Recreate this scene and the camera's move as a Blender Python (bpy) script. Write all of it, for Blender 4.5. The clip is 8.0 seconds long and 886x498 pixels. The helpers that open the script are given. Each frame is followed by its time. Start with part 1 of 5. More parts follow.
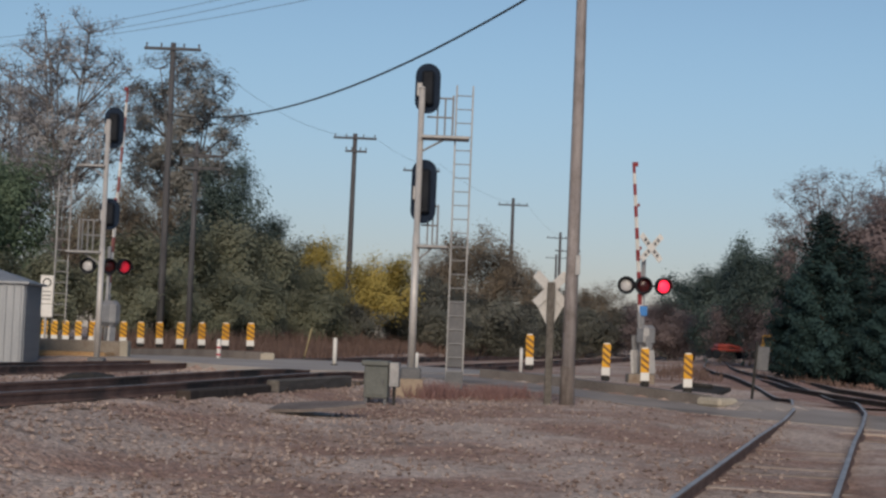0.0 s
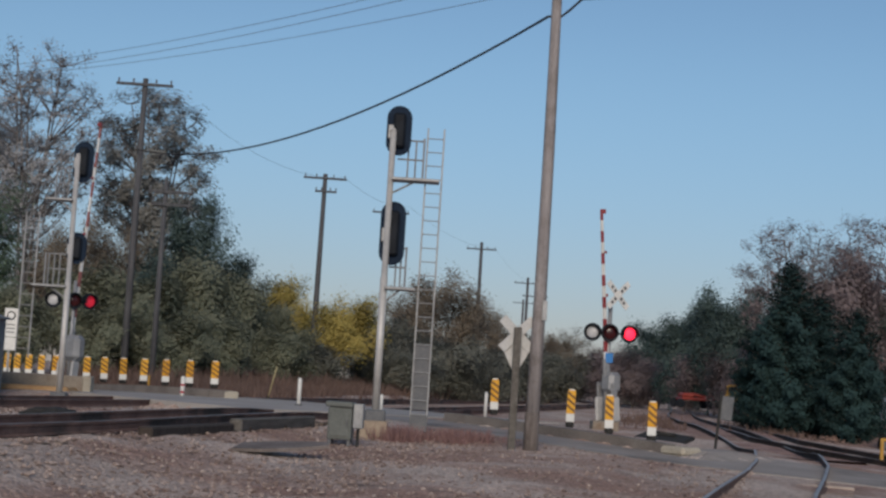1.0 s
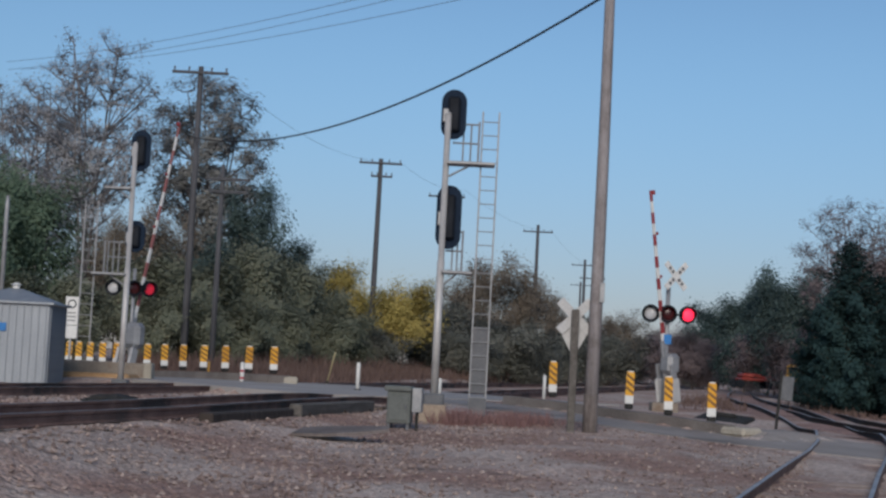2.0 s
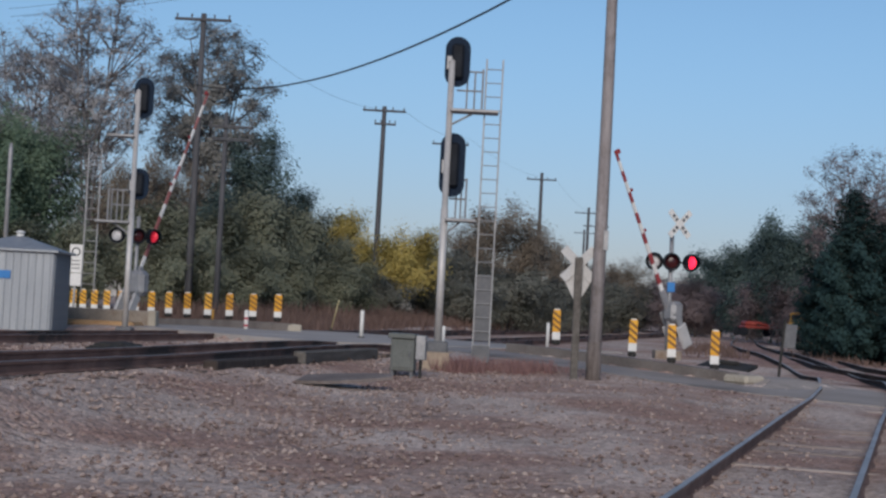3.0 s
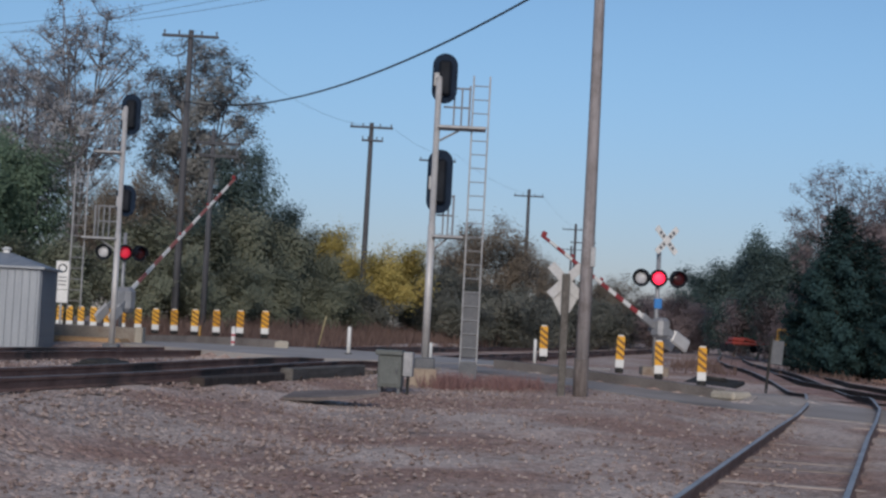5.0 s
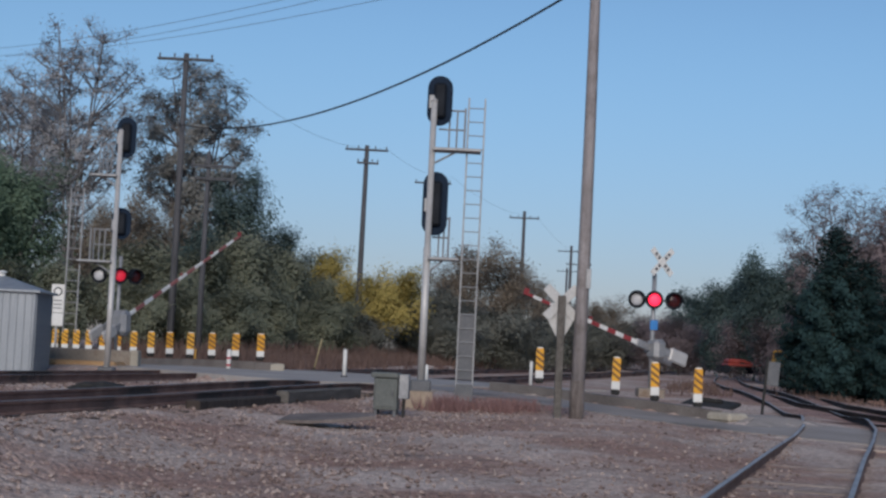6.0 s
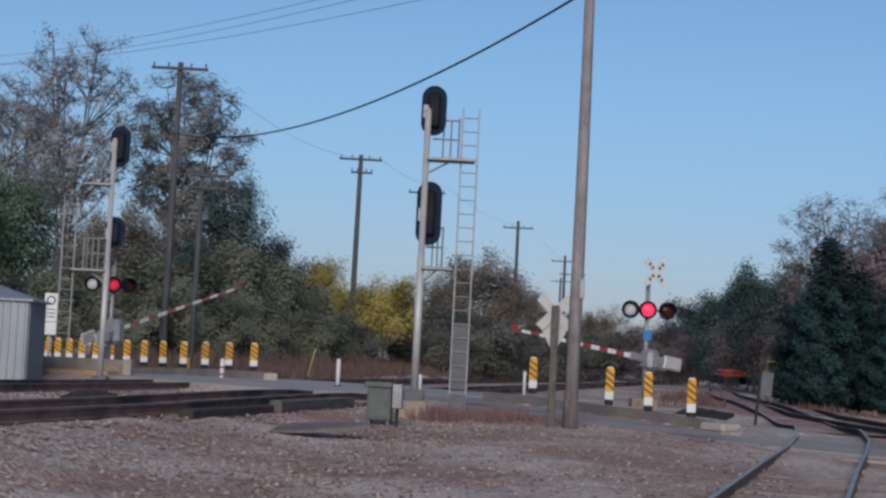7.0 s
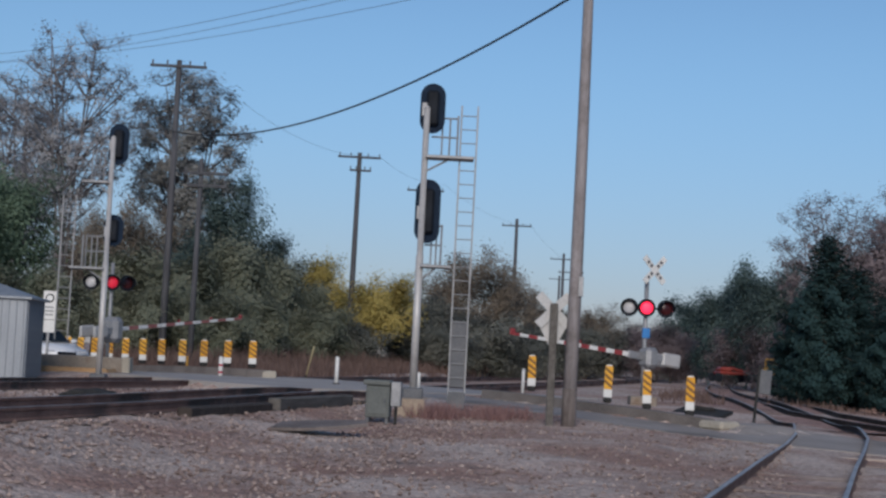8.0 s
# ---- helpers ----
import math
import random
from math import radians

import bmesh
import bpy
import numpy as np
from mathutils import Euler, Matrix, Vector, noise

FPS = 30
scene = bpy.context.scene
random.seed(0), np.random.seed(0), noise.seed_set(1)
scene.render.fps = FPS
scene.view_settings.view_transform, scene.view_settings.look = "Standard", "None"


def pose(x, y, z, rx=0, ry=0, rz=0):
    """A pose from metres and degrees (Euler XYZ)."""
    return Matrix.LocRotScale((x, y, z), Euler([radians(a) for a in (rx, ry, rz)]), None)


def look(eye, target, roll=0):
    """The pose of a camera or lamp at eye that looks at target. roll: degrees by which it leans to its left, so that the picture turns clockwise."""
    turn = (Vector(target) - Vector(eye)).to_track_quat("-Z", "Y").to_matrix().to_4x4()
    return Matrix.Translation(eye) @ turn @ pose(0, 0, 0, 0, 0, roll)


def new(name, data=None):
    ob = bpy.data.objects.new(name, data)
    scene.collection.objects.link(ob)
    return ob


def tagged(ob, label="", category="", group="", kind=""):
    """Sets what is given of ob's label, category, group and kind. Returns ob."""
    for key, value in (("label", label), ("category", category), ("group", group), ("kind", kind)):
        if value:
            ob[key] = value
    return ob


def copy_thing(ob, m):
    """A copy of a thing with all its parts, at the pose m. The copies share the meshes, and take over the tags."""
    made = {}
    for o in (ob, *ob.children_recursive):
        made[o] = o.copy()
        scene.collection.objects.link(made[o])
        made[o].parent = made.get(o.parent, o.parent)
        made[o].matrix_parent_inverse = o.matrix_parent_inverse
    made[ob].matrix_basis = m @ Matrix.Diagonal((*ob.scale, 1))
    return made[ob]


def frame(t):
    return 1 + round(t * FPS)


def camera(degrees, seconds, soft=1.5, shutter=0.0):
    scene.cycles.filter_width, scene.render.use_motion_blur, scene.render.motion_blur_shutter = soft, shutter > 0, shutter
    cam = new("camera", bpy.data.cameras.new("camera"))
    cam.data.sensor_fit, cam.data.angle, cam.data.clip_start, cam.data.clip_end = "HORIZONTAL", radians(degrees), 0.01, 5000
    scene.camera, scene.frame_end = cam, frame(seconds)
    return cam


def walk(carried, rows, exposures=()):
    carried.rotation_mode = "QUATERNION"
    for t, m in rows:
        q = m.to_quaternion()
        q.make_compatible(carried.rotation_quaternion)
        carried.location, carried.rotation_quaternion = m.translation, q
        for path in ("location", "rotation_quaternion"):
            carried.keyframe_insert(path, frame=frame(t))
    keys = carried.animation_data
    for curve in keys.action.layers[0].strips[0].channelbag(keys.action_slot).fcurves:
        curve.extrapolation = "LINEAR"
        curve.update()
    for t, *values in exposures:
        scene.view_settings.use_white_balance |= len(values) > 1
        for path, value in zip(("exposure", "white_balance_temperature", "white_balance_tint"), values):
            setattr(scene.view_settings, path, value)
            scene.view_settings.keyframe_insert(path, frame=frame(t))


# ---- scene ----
cam = camera(30.25, 8.0, soft=2.6)
EYE = Vector((0.0, 0.0, 1.58))
PATH = [
    (0.0, -0.296, 3.196, 2.266), (0.1, -2.031, 4.154, 2.458), (0.2, -4.124, 5.044, 2.735),
    (0.3, -5.408, 5.446, 3.178), (0.4, -5.480, 5.170, 3.150), (0.5, -5.530, 4.922, 3.202),
    (0.6, -5.250, 4.960, 3.380), (0.7, -4.348, 5.015, 3.513), (0.8, -2.452, 4.875, 3.500),
    (1.0, -1.344, 4.744, 3.586), (1.5, -0.636, 4.495, 3.375), (2.0, 0.602, 4.058, 2.970),
    (2.2, 0.723, 3.354, 2.972), (3.5, 0.441, 2.168, 3.054), (4.0, 0.000, 2.466, 3.071),
    (4.5, 0.292, 2.436, 2.994), (5.8, 0.045, 3.629, 2.860), (6.0, 0.103, 3.611, 2.786),
    (6.5, -0.150, 3.855, 2.957), (7.0, -0.099, 3.960, 2.905), (7.5, -0.225, 4.031, 2.896),
    (8.0, -0.148, 3.888, 2.910),
]


def aim(yaw, pitch, roll):
    y, p = radians(yaw), radians(pitch)
    way = Vector((-math.sin(y) * math.cos(p), math.cos(y) * math.cos(p), math.sin(p)))
    return look(EYE, EYE + way, roll)


walk(cam, [(t, aim(a, b, c)) for t, a, b, c in PATH], exposures=[(0.0, 0.19, 6950, 8), (0.5, 0.05, 6700, 7), (1.0, 0.07, 6430, 6), (2.0, 0.08, 6000, 6), (3.5, 0.2, 6020, 8), (4.5, 0.18, 6020, 8), (6.0, 0.11, 5900, 7), (8.0, 0.11, 5870, 7)])

# ---- light ----
SUN_EL, SUN_AZ = radians(25), radians(184)
world = bpy.data.worlds.new("sky")
scene.world = world
world.use_nodes = True
wn = world.node_tree.nodes
sky = wn.new("ShaderNodeTexSky")
sky.sky_type, sky.sun_disc = "NISHITA", False
sky.sun_elevation, sky.sun_rotation = SUN_EL, SUN_AZ
sky.air_density, sky.dust_density, sky.ozone_density = 1.0, 0.35, 3.4
# an added tint is multiplied into the sky, darkening evenly towards the whole horizon
wl = world.node_tree.links
where, split, rise, toned_sky = wn.new("ShaderNodeTexCoord"), wn.new("ShaderNodeSeparateXYZ"), wn.new("ShaderNodeMapRange"), wn.new("ShaderNodeMix")
rise.interpolation_type = "SMOOTHSTEP"
rise.inputs["From Min"].default_value, rise.inputs["From Max"].default_value = -0.03, 0.21
toned_sky.data_type, toned_sky.blend_type = "RGBA", "MULTIPLY"
toned_sky.inputs["B"].default_value, toned_sky.inputs["Factor"].default_value = (1, 1, 1, 1), 1.0
horizon_tint = wn.new("ShaderNodeMix")
horizon_tint.data_type = "RGBA"
horizon_tint.inputs["A"].default_value, horizon_tint.inputs["B"].default_value = (0.62, 0.55, 0.70, 1), (1, 1, 1, 1)
wl.new(where.outputs["Generated"], split.inputs[0])
wl.new(split.outputs["Z"], rise.inputs["Value"])
wl.new(rise.outputs["Result"], horizon_tint.inputs["Factor"])
wl.new(sky.outputs[0], toned_sky.inputs["A"])
wl.new(horizon_tint.outputs["Result"], toned_sky.inputs["B"])
wl.new(toned_sky.outputs["Result"], wn["Background"].inputs[0])
wn["Background"].inputs[1].default_value = 0.083
sun = new("sun", bpy.data.lights.new("sun", "SUN"))
sun.data.energy, sun.data.angle, sun.data.color = 2.35, radians(28), (1.0, 0.84, 0.70)
sun.matrix_basis = look((0, 0, 50), Vector((0, 0, 50)) - Vector((math.sin(SUN_AZ) * math.cos(SUN_EL), math.cos(SUN_AZ) * math.cos(SUN_EL), math.sin(SUN_EL))))


# ---- materials ----
def material(name, colours, scale=4.0, fine=40.0, rough=0.8, metal=0.0, bump=0.3, depth=0.02, island=0.0, obj=0.0, detail=6.0, spec=0.3, stretch=(1, 1, 1), tight=0.18):
    """Procedural surface: two scales of noise over a colour ramp, with relief."""
    m = bpy.data.materials.new(name)
    m.use_nodes = True
    n, l = m.node_tree.nodes, m.node_tree.links
    b = n["Principled BSDF"]
    b.inputs["Roughness"].default_value, b.inputs["Metallic"].default_value = rough, metal
    b.inputs["Specular IOR Level"].default_value = spec
    tc = n.new("ShaderNodeTexCoord")
    mp = n.new("ShaderNodeMapping")
    mp.inputs["Scale"].default_value = stretch
    l.new(tc.outputs["Object"], mp.inputs["Vector"])
    big, small = n.new("ShaderNodeTexNoise"), n.new("ShaderNodeTexNoise")
    big.inputs["Scale"].default_value, small.inputs["Scale"].default_value = scale, fine
    big.inputs["Detail"].default_value = small.inputs["Detail"].default_value = detail
    l.new(mp.outputs[0], big.inputs["Vector"])
    l.new(mp.outputs[0], small.inputs["Vector"])
    mix = n.new("ShaderNodeMath")
    mix.operation = "MULTIPLY_ADD"
    mix.inputs[1].default_value = 0.45
    l.new(small.outputs[0], mix.inputs[0])
    half = n.new("ShaderNodeMath")
    half.operation = "MULTIPLY"
    half.inputs[1].default_value = 0.55
    l.new(big.outputs[0], half.inputs[0])
    l.new(half.outputs[0], mix.inputs[2])
    last = mix
    for amount, kind, socket in ((island, "ShaderNodeNewGeometry", "Random Per Island"), (obj, "ShaderNodeObjectInfo", "Random")):
        if amount:
            src, add = n.new(kind), n.new("ShaderNodeMath")
            add.operation = "MULTIPLY_ADD"
            add.inputs[1].default_value = amount
            l.new(src.outputs[socket], add.inputs[0])
            sub = n.new("ShaderNodeMath")
            sub.operation = "SUBTRACT"
            sub.inputs[1].default_value = amount / 2
            l.new(last.outputs[0], sub.inputs[0])
            l.new(sub.outputs[0], add.inputs[2])
            last = add
    ramp = n.new("ShaderNodeValToRGB")
    e = ramp.color_ramp.elements
    pos = [0.5 - tight + 2 * tight * i / (len(colours) - 1) for i in range(len(colours))]
    while len(e) < len(colours):
        e.new(0.5)
    for k, (p, c) in enumerate(zip(pos, colours)):
        e[k].position, e[k].color = p, (*c, 1)
    l.new(last.outputs[0], ramp.inputs[0])
    l.new(ramp.outputs[0], b.inputs["Base Color"])
    if bump:
        bp = n.new("ShaderNodeBump")
        bp.inputs["Strength"].default_value, bp.inputs["Distance"].default_value = bump, depth
        l.new(small.outputs[0], bp.inputs["Height"])
        l.new(bp.outputs[0], b.inputs["Normal"])
    return m


def stained(m, colours, scale=0.2, lo=0.45, hi=0.6):
    """Lays large patches of another colour, of their own grain, over a surface."""
    n, l = m.node_tree.nodes, m.node_tree.links
    base = n["Principled BSDF"].inputs["Base Color"]
    under = base.links[0].from_socket
    tc, big, ramp, grain, tone, mix = (n.new("ShaderNode" + k) for k in ("TexCoord", "TexNoise", "MapRange", "TexNoise", "ValToRGB", "Mix"))
    big.inputs["Scale"].default_value, big.inputs["Detail"].default_value, big.inputs["Roughness"].default_value = scale, 5, 0.62
    grain.inputs["Scale"].default_value, grain.inputs["Detail"].default_value = 22, 6
    ramp.inputs["From Min"].default_value, ramp.inputs["From Max"].default_value = lo, hi
    e = tone.color_ramp.elements
    e[0].position, e[0].color, e[1].position, e[1].color = 0.36, (*colours[0], 1), 0.64, (*colours[1], 1)
    mix.data_type = "RGBA"
    l.new(tc.outputs["Object"], big.inputs["Vector"])
    l.new(tc.outputs["Object"], grain.inputs["Vector"])
    l.new(big.outputs[0], ramp.inputs["Value"])
    l.new(grain.outputs[0], tone.inputs[0])
    l.new(ramp.outputs[0], mix.inputs["Factor"])
    l.new(under, mix.inputs["A"])
    l.new(tone.outputs[0], mix.inputs["B"])
    l.new(mix.outputs["Result"], base)


def rubble(m, scale, depth, contrast=0.35):
    """Breaks a surface into small stones: cells with their own tone and raised backs."""
    n, l = m.node_tree.nodes, m.node_tree.links
    bsdf = n["Principled BSDF"]
    under = bsdf.inputs["Base Color"].links[0].from_socket
    tc, cell, tone, mix, bump = (n.new("ShaderNode" + k) for k in ("TexCoord", "TexVoronoi", "MapRange", "Mix", "Bump"))
    cell.inputs["Scale"].default_value, cell.inputs["Randomness"].default_value = scale, 1.0
    l.new(tc.outputs["Object"], cell.inputs["Vector"])
    sep = n.new("ShaderNodeSeparateColor")
    l.new(cell.outputs["Color"], sep.inputs[0])
    tone.inputs["To Min"].default_value, tone.inputs["To Max"].default_value = 1 - contrast, 1 + contrast * 0.6
    l.new(sep.outputs[0], tone.inputs["Value"])
    mix.data_type, mix.blend_type = "RGBA", "MULTIPLY"
    mix.inputs["Factor"].default_value = 1.0
    l.new(under, mix.inputs["A"])
    l.new(tone.outputs[0], mix.inputs["B"])
    l.new(mix.outputs["Result"], bsdf.inputs["Base Color"])
    bump.invert = True
    bump.inputs["Strength"].default_value, bump.inputs["Distance"].default_value = 0.9, depth
    l.new(cell.outputs["Distance"], bump.inputs["Height"])
    if bsdf.inputs["Normal"].links:
        l.new(bsdf.inputs["Normal"].links[0].from_socket, bump.inputs["Normal"])
    l.new(bump.outputs[0], bsdf.inputs["Normal"])


def glow(name, colour, power):
    m = bpy.data.materials.new(name)
    m.use_nodes = True
    b = m.node_tree.nodes["Principled BSDF"]
    b.inputs["Base Color"].default_value = (*colour, 1)
    b.inputs["Emission Color"].default_value = (*colour, 1)
    b.inputs["Emission Strength"].default_value = power
    return m


M = {
    "gravel": material("gravel", [(0.31, 0.245, 0.215), (0.52, 0.428, 0.376), (0.68, 0.577, 0.513)], 0.35, 17, 0.95, bump=1.0, depth=0.04, tight=0.14, detail=9),
    "stone": material("stone", [(0.17, 0.125, 0.11), (0.26, 0.2, 0.178), (0.37, 0.298, 0.268)], 2, 20, 0.95, island=0.6),
    "ballast": material("ballast", [(0.19, 0.115, 0.098), (0.33, 0.215, 0.185), (0.44, 0.315, 0.28)], 0.8, 12, 0.95, bump=0.9, depth=0.05),
    "asphalt": material("asphalt", [(0.215, 0.192, 0.178), (0.285, 0.258, 0.24), (0.36, 0.33, 0.31)], 0.5, 30, 0.9, bump=0.4),
    "crossing": material("crossing", [(0.25, 0.23, 0.215), (0.335, 0.312, 0.295), (0.42, 0.395, 0.375)], 0.6, 30, 0.9, bump=0.3),
    "concrete": material("concrete", [(0.15, 0.13, 0.11), (0.235, 0.205, 0.172), (0.31, 0.275, 0.235)], 1.2, 25, 0.9, bump=0.3),
    "kerb": material("kerb", [(0.105, 0.09, 0.082), (0.165, 0.147, 0.135), (0.225, 0.203, 0.188)], 1.2, 25, 0.9),
    "tan": material("tan", [(0.2, 0.155, 0.115), (0.29, 0.235, 0.18), (0.37, 0.31, 0.24)], 1.5, 25, 0.9),
    "pale_concrete": material("pale_concrete", [(0.25, 0.225, 0.185), (0.35, 0.32, 0.265), (0.43, 0.395, 0.335)], 1.5, 25, 0.9),
    "rail": material("rail", [(0.1, 0.062, 0.052), (0.17, 0.105, 0.088), (0.24, 0.16, 0.135)], 2, 30, 0.85),
    "rail_brown": material("rail_brown", [(0.075, 0.048, 0.042), (0.135, 0.088, 0.077), (0.2, 0.14, 0.124)], 2, 30, 0.85),
    "rail_dark": material("rail_dark", [(0.018, 0.014, 0.013), (0.035, 0.027, 0.024), (0.065, 0.05, 0.043)], 2, 30, 0.8),
    "old_tie": material("old_tie", [(0.22, 0.175, 0.15), (0.33, 0.27, 0.235), (0.42, 0.355, 0.315)], 2, 25, 0.95, obj=0.4, stretch=(1, 6, 1)),
    "rail_top": material("rail_top", [(0.22, 0.222, 0.23), (0.33, 0.333, 0.342), (0.44, 0.442, 0.45)], 1.5, 30, 0.5, metal=0.35, bump=0.05),
    "tie": material("tie", [(0.05, 0.04, 0.033), (0.11, 0.085, 0.07), (0.19, 0.15, 0.125)], 2, 25, 0.95, obj=0.5, stretch=(1, 6, 1)),
    "wood_pole": material("wood_pole", [(0.155, 0.141, 0.142), (0.262, 0.242, 0.244), (0.375, 0.352, 0.354)], 2.5, 30, 0.9, stretch=(4, 4, 0.25), bump=0.6),
    "pole_far": material("pole_far", [(0.042, 0.044, 0.05), (0.075, 0.077, 0.085), (0.12, 0.122, 0.13)], 2, 20, 0.9, stretch=(4, 4, 0.3)),
    "creosote": material("creosote", [(0.02, 0.016, 0.014), (0.05, 0.04, 0.035), (0.10, 0.08, 0.07)], 2.5, 30, 0.9, stretch=(4, 4, 0.4)),
    "pole_foot": material("pole_foot", [(0.055, 0.045, 0.04), (0.125, 0.106, 0.098), (0.21, 0.185, 0.175)], 3.5, 30, 0.9, stretch=(3, 3, 0.35), bump=0.5),
    "galv": material("galv", [(0.2, 0.205, 0.215), (0.28, 0.285, 0.295), (0.36, 0.362, 0.37)], 3, 30, 0.5, metal=0.35, bump=0.1),
    "silver": material("silver", [(0.34, 0.335, 0.335), (0.45, 0.445, 0.44), (0.54, 0.53, 0.515)], 2, 25, 0.5, metal=0.2, bump=0.1),
    "dull_grey": material("dull_grey", [(0.085, 0.09, 0.1), (0.12, 0.125, 0.135), (0.165, 0.17, 0.178)], 3, 30, 0.65, metal=0.2),
    "black": material("black", [(0.006, 0.008, 0.012), (0.011, 0.014, 0.02), (0.02, 0.024, 0.032)], 3, 30, 0.65, spec=0.15),
    "navy": material("navy", [(0.006, 0.013, 0.027), (0.01, 0.02, 0.04), (0.015, 0.028, 0.052)], 2, 20, 0.7, spec=0.12),
    "cabinet": material("cabinet", [(0.085, 0.094, 0.09), (0.118, 0.128, 0.122), (0.16, 0.17, 0.162)], 2, 25, 0.6, bump=0.1),
    "white": material("white", [(0.5, 0.5, 0.49), (0.66, 0.66, 0.64), (0.76, 0.76, 0.74)], 2, 25, 0.5, bump=0.05),
    "yellow": material("yellow", [(0.5, 0.24, 0.012), (0.66, 0.33, 0.018), (0.75, 0.41, 0.04)], 5, 40, 0.5, obj=0.3, bump=0.05),
    "stripe": material("stripe", [(0.12, 0.06, 0.02), (0.17, 0.08, 0.025), (0.24, 0.12, 0.035)], 5, 40, 0.5, bump=0.05),
    "red": material("red", [(0.19, 0.03, 0.034), (0.27, 0.045, 0.05), (0.34, 0.075, 0.075)], 3, 30, 0.5, bump=0.05),
    "faded_red": material("faded_red", [(0.2, 0.075, 0.072), (0.28, 0.115, 0.108), (0.36, 0.17, 0.16)], 3, 30, 0.6, bump=0.05),
    "stop_red": material("stop_red", [(0.30, 0.01, 0.03), (0.39, 0.018, 0.045), (0.46, 0.035, 0.06)], 3, 30, 0.4, bump=0.03),
    "orange": material("orange", [(0.19, 0.035, 0.03), (0.29, 0.055, 0.042), (0.36, 0.10, 0.075)], 3, 30, 0.5),
    "machine_yellow": material("machine_yellow", [(0.30, 0.16, 0.03), (0.42, 0.24, 0.05), (0.5, 0.31, 0.08)], 3, 30, 0.5),
    "pale_yellow": material("pale_yellow", [(0.27, 0.23, 0.12), (0.37, 0.32, 0.18), (0.45, 0.4, 0.25)], 3, 30, 0.6),
    "blue": material("blue", [(0.02, 0.10, 0.30), (0.03, 0.17, 0.45), (0.06, 0.24, 0.55)], 3, 30, 0.5, bump=0.03),
    "shed": material("shed", [(0.2, 0.22, 0.248), (0.26, 0.283, 0.312), (0.32, 0.342, 0.372)], 1.2, 20, 0.45, metal=0.3, bump=0.05, stretch=(3, 3, 0.5)),
    "rust_dirt": material("rust_dirt", [(0.20, 0.11, 0.05), (0.32, 0.19, 0.09), (0.42, 0.28, 0.15)], 1, 12, 0.95),
    "old_steel": material("old_steel", [(0.085, 0.07, 0.064), (0.15, 0.128, 0.118), (0.22, 0.19, 0.178)], 2, 20, 0.8, metal=0.0, bump=0.3),
    "sign_back": material("sign_back", [(0.36, 0.36, 0.36), (0.46, 0.46, 0.455), (0.55, 0.55, 0.54)], 2, 25, 0.6, bump=0.05),
    "timber": material("timber", [(0.062, 0.056, 0.05), (0.115, 0.106, 0.096), (0.175, 0.162, 0.148)], 1.5, 20, 0.95, stretch=(6, 0.6, 6), bump=0.5),
    "bark": material("bark", [(0.05, 0.04, 0.035), (0.10, 0.085, 0.07), (0.17, 0.145, 0.125)], 3, 25, 0.95, stretch=(3, 3, 0.5)),
    "grey_bark": material("grey_bark", [(0.10, 0.096, 0.098), (0.16, 0.153, 0.155), (0.23, 0.222, 0.222)], 3, 25, 0.95, stretch=(3, 3, 0.5)),
    "glass": material("glass", [(0.01, 0.014, 0.02), (0.018, 0.025, 0.035), (0.03, 0.04, 0.05)], 2, 10, 0.08, spec=0.6, bump=0),
    "car_white": material("car_white", [(0.62, 0.63, 0.65), (0.7, 0.71, 0.73), (0.76, 0.77, 0.79)], 2, 10, 0.25, spec=0.5, bump=0),
    "rubber": material("rubber", [(0.012, 0.012, 0.012), (0.025, 0.025, 0.025), (0.045, 0.043, 0.04)], 4, 30, 0.85),
    "lens_dark": material("lens_dark", [(0.025, 0.006, 0.008), (0.045, 0.01, 0.012), (0.06, 0.015, 0.016)], 4, 20, 0.2, bump=0),
    "lens_grey": material("lens_grey", [(0.33, 0.34, 0.36), (0.45, 0.46, 0.48), (0.55, 0.56, 0.58)], 4, 20, 0.3, bump=0),
    "lens_lit": glow("lens_lit", (1.0, 0.02, 0.06), 1.6),
    "lens_dim": glow("lens_dim", (0.7, 0.02, 0.05), 0.22),
}
stained(M["gravel"], [(0.23, 0.142, 0.114), (0.44, 0.295, 0.24)], 0.22, 0.43, 0.57)
stained(M["gravel"], [(0.11, 0.078, 0.064), (0.24, 0.17, 0.142)], 0.7, 0.58, 0.72)
rubble(M["gravel"], 14, 0.035)
rubble(M["ballast"], 11, 0.045)
stained(M["rail"], [(0.03, 0.026, 0.026), (0.08, 0.066, 0.062)], 0.35, 0.5, 0.6)
stained(M["wood_pole"], [(0.10, 0.085, 0.08), (0.19, 0.165, 0.155)], 1.3, 0.5, 0.7)
stained(M["concrete"], [(0.13, 0.085, 0.055), (0.22, 0.155, 0.105)], 0.8, 0.52, 0.68)
stained(M["asphalt"], [(0.12, 0.105, 0.098), (0.2, 0.18, 0.168)], 0.45, 0.5, 0.66)
LEAF = {}
